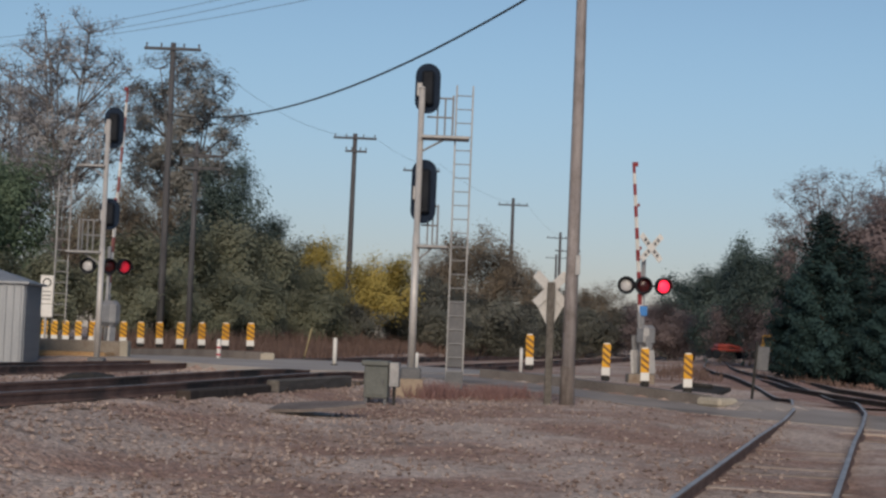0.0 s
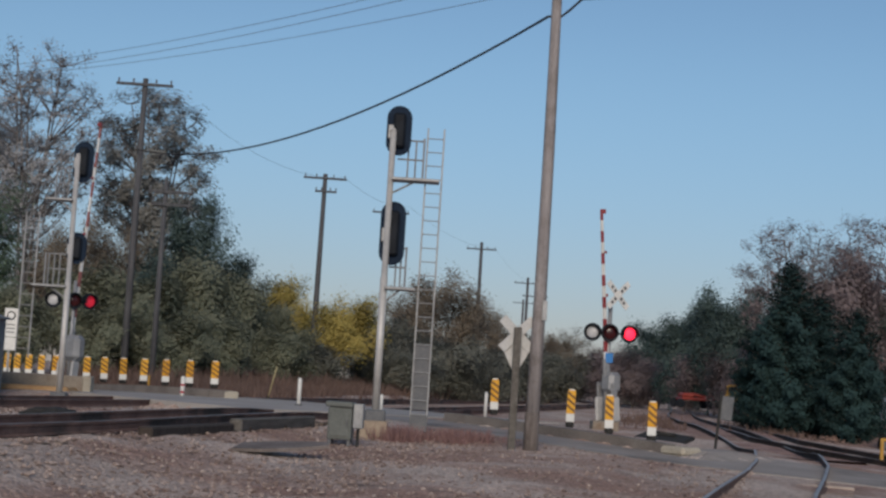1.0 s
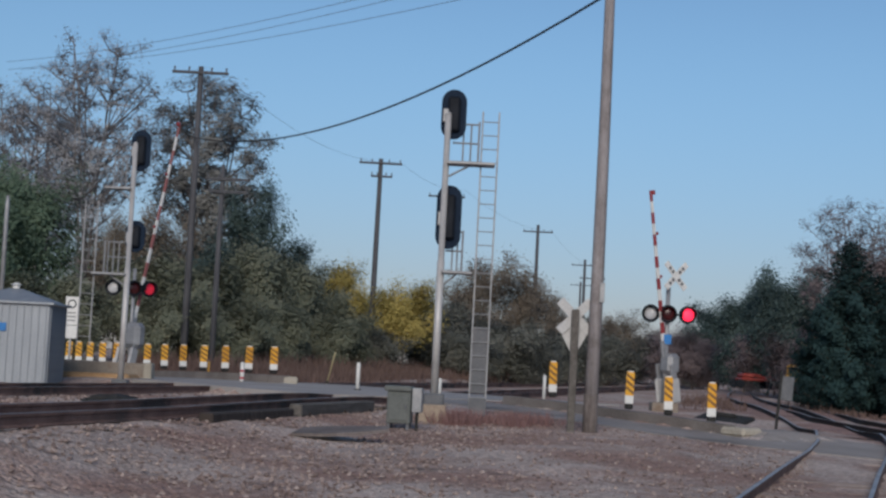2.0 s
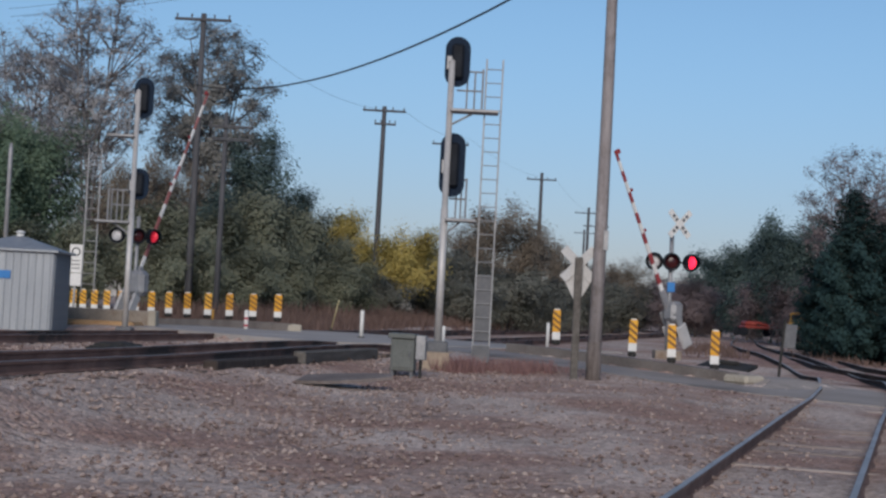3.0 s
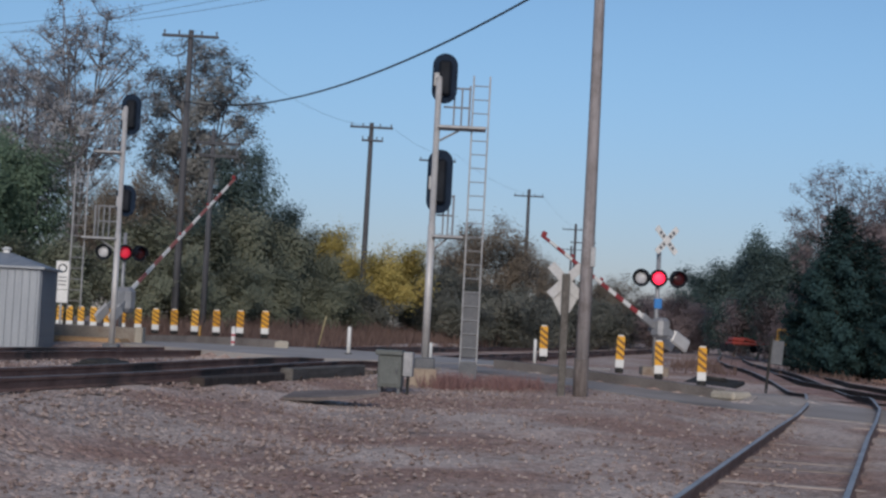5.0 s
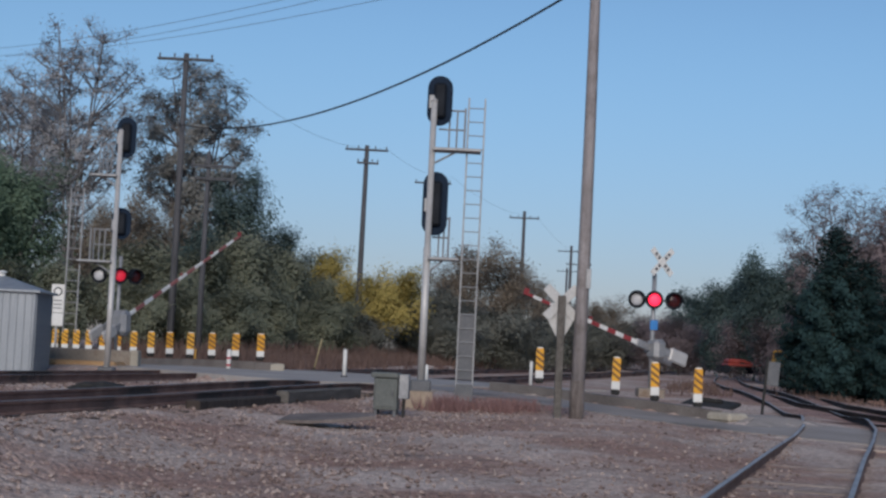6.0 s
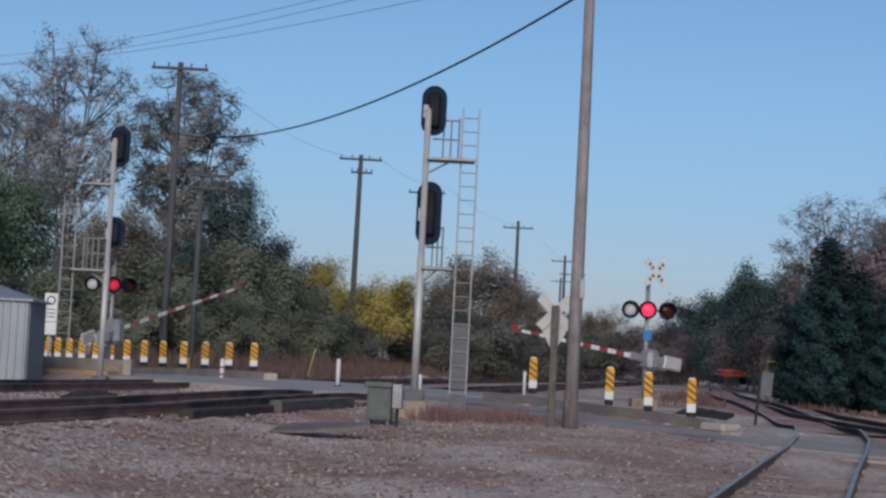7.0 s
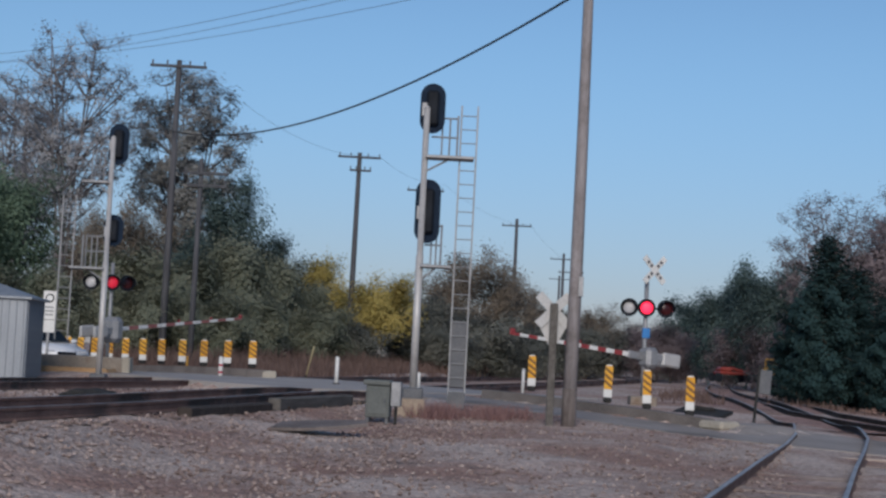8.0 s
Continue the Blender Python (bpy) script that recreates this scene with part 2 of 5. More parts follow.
for key, cols in {
    "green": [(0.070, 0.105, 0.066), (0.125, 0.175, 0.11), (0.20, 0.26, 0.165)],
    "dark": [(0.042, 0.066, 0.058), (0.078, 0.111, 0.096), (0.14, 0.18, 0.15)],
    "olive": [(0.098, 0.114, 0.08), (0.175, 0.188, 0.126), (0.275, 0.265, 0.175)],
    "yellow": [(0.185, 0.165, 0.055), (0.345, 0.285, 0.09), (0.48, 0.38, 0.12)],
    "brown": [(0.11, 0.096, 0.074), (0.182, 0.155, 0.112), (0.275, 0.225, 0.16)],
    "sparse": [(0.175, 0.178, 0.168), (0.275, 0.276, 0.258), (0.37, 0.365, 0.34)],
    "oval": [(0.135, 0.14, 0.122), (0.21, 0.212, 0.186), (0.3, 0.295, 0.255)],
    "russet": [(0.13, 0.105, 0.098), (0.19, 0.155, 0.142), (0.26, 0.212, 0.195)],
    "fir": [(0.017, 0.033, 0.031), (0.024, 0.045, 0.041), (0.033, 0.057, 0.05)],
    "shade": [(0.058, 0.082, 0.066), (0.086, 0.118, 0.094), (0.125, 0.16, 0.128)],
    "grass": [(0.085, 0.058, 0.045), (0.145, 0.10, 0.078), (0.21, 0.15, 0.115)],
    "weed": [(0.135, 0.077, 0.068), (0.226, 0.139, 0.12), (0.319, 0.211, 0.18)],
    "scrub": [(0.085, 0.096, 0.075), (0.15, 0.155, 0.122), (0.235, 0.22, 0.175)],
}.items():
    mid = cols[1]
    cols = [tuple(0.62 * c + 0.38 * q for c, q in zip(col, mid)) for col in cols]
    cols = [tuple(1.32 * g * c for c, g in zip(col, (0.99, 1.0, 1.1))) for col in cols]
    m = LEAF[key] = material("leaf_" + key, cols, 0.45, 3, 0.95, bump=0, island=0.22, spec=0.05)
    # thin leaves let some light through
    n, l = m.node_tree.nodes, m.node_tree.links
    ramp = next(q for q in n if q.type == "VALTORGB")
    thin, blend = n.new("ShaderNodeBsdfTranslucent"), n.new("ShaderNodeMixShader")
    blend.inputs[0].default_value = 0.12 if key == "fir" else 0.4
    l.new(ramp.outputs[0], thin.inputs["Color"])
    l.new(n["Principled BSDF"].outputs[0], blend.inputs[1])
    l.new(thin.outputs[0], blend.inputs[2])
    l.new(blend.outputs[0], n["Material Output"].inputs["Surface"])


# ---- mesh tools ----
def part(name, bm, mat, parent=None, label="", smooth=False):
    me = bpy.data.meshes.new(name)
    bm.to_mesh(me)
    bm.free()
    me.materials.append(M[mat] if isinstance(mat, str) else mat)
    if smooth:
        me.polygons.foreach_set("use_smooth", [True] * len(me.polygons))
    ob = new(name, me)
    ob.parent = parent
    if label:
        tagged(ob, label)
    return ob


def again(ob, m, parent=None):
    """Another piece on the same mesh."""
    o = new(ob.name.split(".")[0], ob.data)
    o.parent = parent or ob.parent
    o.matrix_basis = m
    return o


def raw(name, verts, faces, mat, parent=None, label=""):
    me = bpy.data.meshes.new(name)
    me.from_pydata([tuple(v) for v in verts], [], faces)
    me.materials.append(M[mat] if isinstance(mat, str) else mat)
    ob = new(name, me)
    ob.parent = parent
    if label:
        tagged(ob, label)
    return ob


def thing(name, x, y, z, rz=0, label="", category="", group="", kind="", rx=0, ry=0):
    ob = new(name)
    ob.empty_display_size = 0.2
    ob.matrix_basis = pose(x, y, z, rx, ry, rz)
    return tagged(ob, label, category, group, kind)


def box(sx, sy, sz, at=(0, 0, 0), bevel=0.01, rot=(0, 0, 0), bm=None):
    """A bevelled box whose base centre is at the place given."""
    out = bm or bmesh.new()
    tmp = bmesh.new()
    bmesh.ops.create_cube(tmp, size=1)
    bmesh.ops.scale(tmp, vec=(sx, sy, sz), verts=tmp.verts)
    if bevel:
        bmesh.ops.bevel(tmp, geom=tmp.edges[:], offset=min(bevel, 0.4 * min(sx, sy, sz)), segments=1, affect="EDGES")
    bmesh.ops.translate(tmp, vec=(0, 0, sz / 2), verts=tmp.verts)
    bmesh.ops.transform(tmp, matrix=pose(*at, *rot), verts=tmp.verts)
    me = bpy.data.meshes.new("tmp")
    tmp.to_mesh(me)
    tmp.free()
    out.from_mesh(me)
    bpy.data.meshes.remove(me)
    return out


def tube(points, radii, sides=8, bm=None, cap=True):
    """A tapered tube along points."""
    out = bm or bmesh.new()
    pts = [Vector(p) for p in points]
    if not hasattr(radii, "__len__"):
        radii = [radii] * len(pts)
    rings = []
    for i, p in enumerate(pts):
        way = (pts[min(i + 1, len(pts) - 1)] - pts[max(i - 1, 0)]).normalized()
        side = way.cross(Vector((0, 0, 1)) if abs(way.z) < 0.9 else Vector((1, 0, 0))).normalized()
        up = side.cross(way)
        rings.append([out.verts.new(p + radii[i] * (math.cos(a) * side + math.sin(a) * up)) for a in (2 * math.pi * k / sides for k in range(sides))])
    for a, b in zip(rings, rings[1:]):
        for k in range(sides):
            out.faces.new((a[k], a[(k + 1) % sides], b[(k + 1) % sides], b[k]))
    if cap:
        out.faces.new(rings[0][::-1])
        out.faces.new(rings[-1])
    return out


def plate(outline, thick, bm=None):
    """A flat plate in the xz plane, its front at -y, from an outline counted anticlockwise as seen from -y."""
    out = bm or bmesh.new()
    f = [out.verts.new((x, -thick / 2, z)) for x, z in outline]
    b = [out.verts.new((x, thick / 2, z)) for x, z in outline]
    out.faces.new(f)
    out.faces.new(b[::-1])
    n = len(f)
    for k in range(n):
        out.faces.new((f[k], b[k], b[(k + 1) % n], f[(k + 1) % n]))
    return out


def moved(bm, m):
    bmesh.ops.transform(bm, matrix=m, verts=bm.verts)
    return bm


def step(a, b, v):
    t = min(1.0, max(0.0, (v - a) / (b - a)))
    return t * t * (3 - 2 * t)


# ---- lie of the land ----
ROAD_O = Vector((5.74, 36.5))
ROAD_U = Vector((-0.625, 0.78)).normalized()
ROAD_N = Vector((ROAD_U.y, -ROAD_U.x))


def road_at(s, w):
    p = ROAD_O + s * ROAD_U + w * ROAD_N
    return p.x, p.y


def road_sw(x, y):
    d = Vector((x, y)) - ROAD_O
    return d.dot(ROAD_U), d.dot(ROAD_N)


def road_z(s):
    return 0.04 + 0.44 * step(-10, 1.5, s) + 0.26 * step(-2, 8, s) - 0.3 * step(21, 36, s)


LANE_NEAR = [road_at(8.2, -3.0), (2.81, 35.4), (4.04, 33.67), (5.42, 32.85), (6.7, 32.45), (8.1, 32.25), (9.3, 31.9), (12, 30.5), (18, 27.2), (30, 20)]
LANE_FAR = [road_at(8.2, -0.5), road_at(3.4, -0.5), road_at(0.2, -0.5), road_at(-1.2, -0.3), (7.9, 37.2), (9.5, 36.2), (11.1, 34.9), (13.4, 33.6), (19, 30.6), (31, 24)]


def lane_edges(q):
    """Near and far edge of the lane at a share of its way."""
    k = min(int(q * 9), 8)
    return [Vector(e[k]).lerp(Vector(e[k + 1]), q * 9 - k) for e in (LANE_NEAR, LANE_FAR)]


LANE = LANE_NEAR + LANE_FAR[::-1]


def on_road(x, y):
    s, w = road_sw(x, y)
    if s > 8.0:
        return abs(w) < 5.4 and s < 42
    inside = False
    for (ax, ay), (bx, by) in zip(LANE, LANE[1:] + LANE[:1]):
        if (ay > y) != (by > y) and x < ax + (y - ay) / (by - ay) * (bx - ax):
            inside = not inside
    return inside


def across(x, y):
    """Distance to the right of the main line's nearest rail."""
    return (x - (0.195 * y - 9.23)) * 0.9815


def spur_c(y):
    """Spur: straight to the road, then an easy bend towards the main line."""
    k = np.interp(y, [0, 13.4, 19.8, 26, 31, 35, 40, 50, 66, 80, 95, 120, 160, 245, 400], [-1.3, 2.46, 4.25, 5.98, 7.42, 8.55, 9.6, 10.75, 12.25, 14.2, 16.6, 21.0, 27.8, 41.3, 69])
    return (float(k), y)


def spur_z(y):
    s, w = road_sw(*spur_c(y))
    if y < 36.5:
        return float(np.interp(y, [0, 14.3, 32.3, 36.5], [-0.1, -0.04, 0.13, 0.275]))
    free = 0.08 + 0.5 * step(34, 62, y)
    k = 1 - step(3.0, 9.0, abs(w))
    return free * (1 - k) + (road_z(s) - 0.11) * k


def yard_c(y):
    k = np.interp(y, [8, 20, 30, 35, 40, 45, 50, 58, 66], [28.75, 20.25, 15.35, 13.85, 12.8, 12.0, 11.65, 12.55, 13.75])
    return (float(k), y)


def yard_z(y):
    return 0.22 + 0.25 * step(36, 55, y)


def land(x, y):
    c = across(x, y)
    base = 0.36 * step(13, 34, y) + 0.3 * step(40, 75, y) - 0.25 * step(9, 22, x) * step(26, 40, y) * (1 - step(80, 130, y)) - 0.85 * step(16.5, 21, x) * step(44, 58, y) * (1 - step(81, 85, y))
    if c > 0:
        b = 1 - step(0.12, 2.4, c)
        z = base * (1 - b) + 0.53 * b
    elif c > -8.6:
        z = 0.53
    else:
        z = 0.47 + 0.12 * step(8.6, 14, -c) + 0.35 * step(55, 90, y)
    s, w = road_sw(x, y)
    k = 1 - step(5.3, 7.5, abs(w + 0.3)) if c > 1.5 or c < -9 else float(abs(w) < 5.1)
    if s < 8.2 and w < 0:
        k = 1 - step(3.0, 6, -w) if c > 1.5 else float(w > -2.9)
    if -60 < s < 45:
        k *= 1 - step(38, 45, s)
        lift = 0.14 * step(-0.5, -0.2, w) * (1 - step(5.5, 8, s)) * step(-2.2, -1.6, s) * (1 - step(1.2, 2.6, w))
        z = z * (1 - k) + (road_z(s) - (0.015 if w < -2.8 else 0.035) + lift) * k
    if y < 100 and c > 3:
        g = (1 - step(1.6, 3.6, abs(x - spur_c(y)[0]))) * step(3.0, 5.0, abs(w))
        z = z * (1 - g) + (spur_z(y) + 0.018 + 0.03 * step(0.8, 1.1, abs(x - spur_c(y)[0])) + 0.018 * noise.noise((x * 2.7, y * 2.7, 5))) * g if not -2.9 < w < 2.4 else z
        if 22 < y < 66 and not -2.9 < w < 2.4:
            g = 1 - step(1.6, 3.4, abs(x - yard_c(y)[0]))
            z = z * (1 - g) + (yard_z(y) + 0.02) * g
    return z


xs = np.r_[-1500, -700, -350, -180, -110, np.arange(-70, -22, 3.0), np.arange(-22, 24, 0.5), np.arange(24, 76, 3.0), 110, 180, 350, 700, 1500]
ys = np.r_[-900, -300, -100, -40, np.arange(-15, 8, 2.0), np.arange(8, 60, 0.5), np.arange(60, 130, 3.0), 150, 190, 250, 350, 600, 1000, 2200]
verts, faces = [], []
for y in ys:
    for x in xs:
        z = land(float(x), float(y))
        if 8 < y < 60 and -22 < x < 24 and across(x, y) > -0.5:
            s, w = road_sw(x, y)
            if abs(w) > 6 and abs(x - spur_c(y)[0]) > 1.7:
                z += 0.05 * noise.noise((x * 0.7, y * 0.7, 0)) + 0.025 * noise.noise((x * 2.1, y * 2.1, 3))
        verts.append((float(x), float(y), z))
nx = len(xs)
for j in range(len(ys) - 1):
    for i in range(nx - 1):
        a = j * nx + i
        faces.append((a, a + 1, a + nx + 1, a + nx))
ground = raw("ground", verts, faces, "gravel")
tagged(ground, "brown crushed gravel yard with dry patches", "ground", kind="structure")


def strip(name, s0, s1, w0, w1, dz, mat, label, n=60, parent=None):
    v, f = [], []
    for i in range(n + 1):
        s = s0 + (s1 - s0) * i / n
        for w in (w0, w1):
            x, y = road_at(s, w)
            v.append((x, y, road_z(s) + dz))
        for w in (w0, w1):
            x, y = road_at(s, w)
            v.append((x, y, road_z(s) + dz - 0.3))
    for i in range(n):
        a, b = 4 * i, 4 * i + 4
        f += [(a, a + 1, b + 1, b), (a, b, b + 2, a + 2), (a + 1, a + 3, b + 3, b + 1)]
    f += [(0, 2, 3, 1), (4 * n, 4 * n + 1, 4 * n + 3, 4 * n + 2)]
    return raw(name, v, f, mat)


tagged(strip("road", 8.2, 42, -5.2, 5.2, 0.0, "crossing", ""), "worn grey asphalt road over the railway crossing", "road", kind="structure")


def lane():
    """The lane from the crossing, bending away to run past the stop sign."""
    v, f, n, m = [], [], 80, 8
    for i in range(n + 1):
        a, b = lane_edges(i / n)
        for k in range(m + 1):
            x, y = a.lerp(b, k / m)
            z = max(road_z(road_sw(x, y)[0]) - 0.02, land(x, y) + 0.012)
            v.append((x, y, z))
            if k in (0, m):
                v.append((x, y, z - 0.25))
    w = m + 3
    order = [1, 0] + list(range(2, m + 1)) + [m + 1, m + 2]
    for i in range(n):
        f += [(i * w + p, i * w + q, i * w + w + q, i * w + w + p) for p, q in zip(order, order[1:])]
    return raw("road", v, f, "asphalt")


tagged(lane(), "worn grey asphalt lane bending away from the railway crossing", "road", kind="structure")
for s0, s1, w0, lab in ((-1.0, 6.4, -0.62, "concrete median kerb with dirt behind it"), (19.9, 40, 1.0, "long concrete median kerb beyond the tracks")):
    tagged(strip("median_kerb", s0, s1, w0, w0 + (0.3 if s0 < 0 else 0.85), 0.19 if s0 < 0 else 0.24, "kerb", "", 24), lab, "kerb", kind="structure")


def bed_strip(centre, zf, y0, y1, half, label):
    v, f = [], []
    yy = np.arange(y0, y1, 1.0)
    for y in yy:
        x = centre(float(y))[0]
        v += [(x - half - 0.5, y, zf(y) - 0.15), (x - half, y, zf(y) + 0.03), (x + half, y, zf(y) + 0.03), (x + half + 0.5, y, zf(y) - 0.15)]
    for i in range(len(yy) - 1):
        f += [(4 * i + k, 4 * i + k + 1, 4 * i + k + 5, 4 * i + k + 4) for k in range(3)]
    return tagged(raw("ballast_bed", v, f, "ballast"), label, "ballast", kind="structure")


bed_strip(spur_c, spur_z, 40, 120, 1.9, "pink crushed ballast under the bending spur")
bed_strip(yard_c, yard_z, 30, 50, 1.9, "pink crushed ballast under the yard track")


# ---- railway ----
RAIL = [(-0.07, 0), (0.07, 0), (0.07, 0.015), (0.012, 0.035), (0.012, 0.125), (0.036, 0.135), (0.036, 0.17), (-0.036, 0.17), (-0.036, 0.135), (-0.012, 0.125), (-0.012, 0.035), (-0.07, 0.015)]


def rail(name, path, parent, mat="rail"):
    """A rail swept along a path of places at its foot; its worn head is a mesh of its own."""
    pts = [Vector(p) for p in path]
    v, f, hv, hf = [], [], [], []
    n = len(RAIL)
    for i, p in enumerate(pts):
        way = pts[min(i + 1, len(pts) - 1)] - pts[max(i - 1, 0)]
        side = Vector((way.y, -way.x, 0)).normalized()
        v += [p + side * a + Vector((0, 0, b)) for a, b in RAIL]
        hv += [p + side * a + Vector((0, 0, b)) for a, b in ((-0.031, 0.1735), (0.031, 0.1735))]
    for i in range(len(pts) - 1):
        f += [(i * n + k, i * n + (k + 1) % n, (i + 1) * n + (k + 1) % n, (i + 1) * n + k) for k in range(n)]
        hf.append((2 * i, 2 * i + 1, 2 * i + 3, 2 * i + 2))
    f += [tuple(range(n)), tuple(range((len(pts) - 1) * n, len(pts) * n))[::-1]]
    r = raw(name, v, f, mat, parent)
    raw("rail_head", hv, hf, "rail_top", r, "worn bright running surface")
    return r


def main_point(c, y, z):
    return (0.195 * y - 9.23 + c / 0.9815, y, z)


tie_bm = box(2.6, 0.23, 0.16, (0, 0, -0.12), 0.015)


def track(label, centre, gauge, ys, zf, tie_range, name="railway_track", mat="rail", wood="tie"):
    first = None
    t = thing(name, 0, 0, 0, label=label, category="railway track")
    pts = [Vector((*centre(y), zf(y))) for y in ys]
    for sgn in (-1, 1):
        path = []
        for i, p in enumerate(pts):
            way = pts[min(i + 1, len(pts) - 1)] - pts[max(i - 1, 0)]
            side = Vector((way.y, -way.x, 0)).normalized()
            path.append(p + sgn * gauge / 2 * side)
        rail("rail", path, t, mat)
    y = tie_range[0]
    while y < tie_range[1]:
        a, b = Vector(centre(y)), Vector(centre(y + 0.1))
        ang = math.degrees(math.atan2(b.y - a.y, b.x - a.x)) - 90
        if not on_road(a.x, a.y) and not on_road(a.x + 1, a.y - 1) and (wood == "tie" or random.random() < 0.62):
            m = pose(a.x, a.y, zf(y) + (-0.09 if wood == "tie" else random.uniform(-0.06, -0.005)), random.uniform(-1, 1), random.uniform(-0.6, 0.6), ang + random.uniform(-2, 2))
            if first is None:
                first = part("tie", tie_bm.copy(), wood, t)
                first.matrix_basis = m
            else:
                again(first, m, t)
        y += 0.56
    return t


far = list(np.arange(8, 70, 2.0)) + list(np.arange(70, 400, 15.0))
track("near main line track with rusty rails on ballast", lambda y: main_point(-0.75, y, 0)[:2], 1.5, far, lambda y: 0.555 + 0.07 * step(24, 36, y) * (1 - step(37, 41, y)), (14, 62))
track("second main line track with rusty rails on ballast", lambda y: main_point(-6.3, y, 0)[:2], 1.5, far, lambda y: 0.555, (22, 62))


track("rusty industrial spur track half sunk in gravel", spur_c, 1.5, list(np.arange(1, 38.1, 0.74)), spur_z, (3, 34), "spur_track", "rail_brown", "old_tie")
# past the road the spur rails take a near-black colour
track("near-black spur track bending towards the main line", spur_c, 1.5, list(np.arange(38.02, 130, 1.5)) + [150, 180, 215, 300, 400], spur_z, (39, 66), "spur_track", "rail_dark")


track("diverging yard track on pink ballast", yard_c, 1.5, list(np.arange(10, 66, 2.0)), yard_z, (24, 50), "yard_track", "rail_dark")

# ---- rail crossing furniture ----
CX, CY = -0.41, 36.0


def ladder(h, width, parent, at, rung=0.305):
    lad = new("ladder")
    lad.parent, lad.matrix_basis = parent, pose(*at)
    for sx in (-1, 1):
        part("stile", box(0.035, 0.05, h, (sx * width / 2, 0, 0), 0.006), "galv", lad)
    r0 = part("rung", tube([(-width / 2, 0, 0), (width / 2, 0, 0)], 0.013, 6), "galv", lad)
    r0.matrix_basis = pose(0, 0, 0.25)
    z = 0.25 + rung
    while z < h - 0.1:
        again(r0, pose(0, 0, z), lad)
        z += rung
    return lad


def oblong(w, h, n=14):
    r, out = w / 2, []
    for k in range(n + 1):
        a = math.pi * k / n
        out.append((r * math.cos(a), h / 2 - r + r * math.sin(a)))
    for k in range(n + 1):
        a = math.pi + math.pi * k / n
        out.append((r * math.cos(a), -h / 2 + r + r * math.sin(a)))
    return out


def signal_head(h, parent, at, lights):
    head = part("signal_head", plate(oblong(0.56, h), 0.03), "navy", parent, "dark blue-black oblong signal background")
    head.matrix_basis = pose(*at)
    part("housing", box(0.28, 0.14, h * 0.7, (0, -0.08, -h * 0.35), 0.05), "black", head)
    for k in range(lights):
        z = (k - (lights - 1) / 2) * 0.3
        hood = tube([(0, 0.02, z), (0, 0.3, z - 0.03)], [0.12, 0.11], 12, cap=False)
        part("hood", hood, "black", head)
    part("bracket", box(0.12, 0.12, 0.3, (-0.18, -0.12, -0.2), 0.01), "galv", head)
    return head


def gallery(parent, z, x0, x1, rail_h, inward):
    p = part("platform", box(abs(x1 - x0), 0.55, 0.06, ((x0 + x1) / 2, 0.1, z), 0.01), "galv", parent, "grated service platform")
    part("brace", tube([(x0, 0, z - 0.3), ((x0 + x1) / 2, 0, z)], 0.025, 6), "galv", p)
    for x in np.linspace(x0 + (x1 - x0) * 0.32, x1 - (x1 - x0) * 0.36, 3):
        part("railing_post", tube([(x, 0.33, z + 0.06), (x, 0.33, z + rail_h)], 0.022, 6), "galv", p)
    part("railing_post", tube([(x1 - (x1 - x0) * 0.36, -0.12, z + 0.06), (x1 - (x1 - x0) * 0.36, -0.12, z + rail_h)], 0.026, 6), "galv", p)
    for k in (0.55, 1.0):
        part("railing_bar", tube([(x0 + (x1 - x0) * 0.1, 0.33, z + rail_h * k), (x1 - (x1 - x0) * 0.33, 0.33, z + rail_h * k)], 0.022, 6), "galv", p)
    return p


def signal_mast(x, y, zb, h, label, mirror=1, shield=True, heads=((6.3, 1.12, 2), (4.0, 1.42, 3)), galleries=((5.16, 0.02, 1.08), (2.74, 0.02, 0.7)), lad=0.95, side=0.12, ladh=None):
    t = thing("railway_signal", x, y, zb, label=label, category="railway signal", group="railway signals")
    part("mast", tube([(0, 0, 0), (0, 0, h * 0.48), (0, 0, h * 0.48), (0, 0, h)], [0.085, 0.085, 0.07, 0.07], 14), "silver", t, "silver painted steel mast", True)
    part("mast_cap", tube([(0, 0, h), (0, 0, h + 0.06)], [0.085, 0.03], 14), "silver", t)
    part("foundation", box(0.45, 0.45, 0.38, (0, 0, -0.28), 0.03), "dull_grey", t, "grey foundation collar")
    for z, hh, n in heads:
        signal_head(hh, t, (side, 0.2, z), n)
    for z, x0, x1 in galleries:
        gallery(t, z, x0, x1, 0.95, mirror)
    l = ladder(ladh or h + 0.32, 0.36, t, (lad * mirror, 0.1, -0.2 if ladh is None else 1.0))
    if shield:
        part("climb_guard", box(0.37, 0.04, 1.45, (0, 0.04, 0.35), 0.005), "dull_grey", l, "grey sheet guard over the lower rungs")
        part("ladder_foot", box(0.37, 0.1, 0.36, (0, -0.03, -0.12), 0.005), "dull_grey", l)
    return t


signal_mast(CX, CY, 0.86, 6.26, "silver mast railway signal with two dark heads and ladder")
# second signal behind the tracks, its ladder on the other side
signal_mast(-9.32, 46, 0.62, 6.75, "silver mast railway signal with ladder behind the tracks", -1, False, ((6.6, 1.17, 2), (4.15, 0.9, 2)), ((5.45, -0.03, -0.8), (3.02, -0.03, -1.0)), 1.14, 0.12, 4.1)

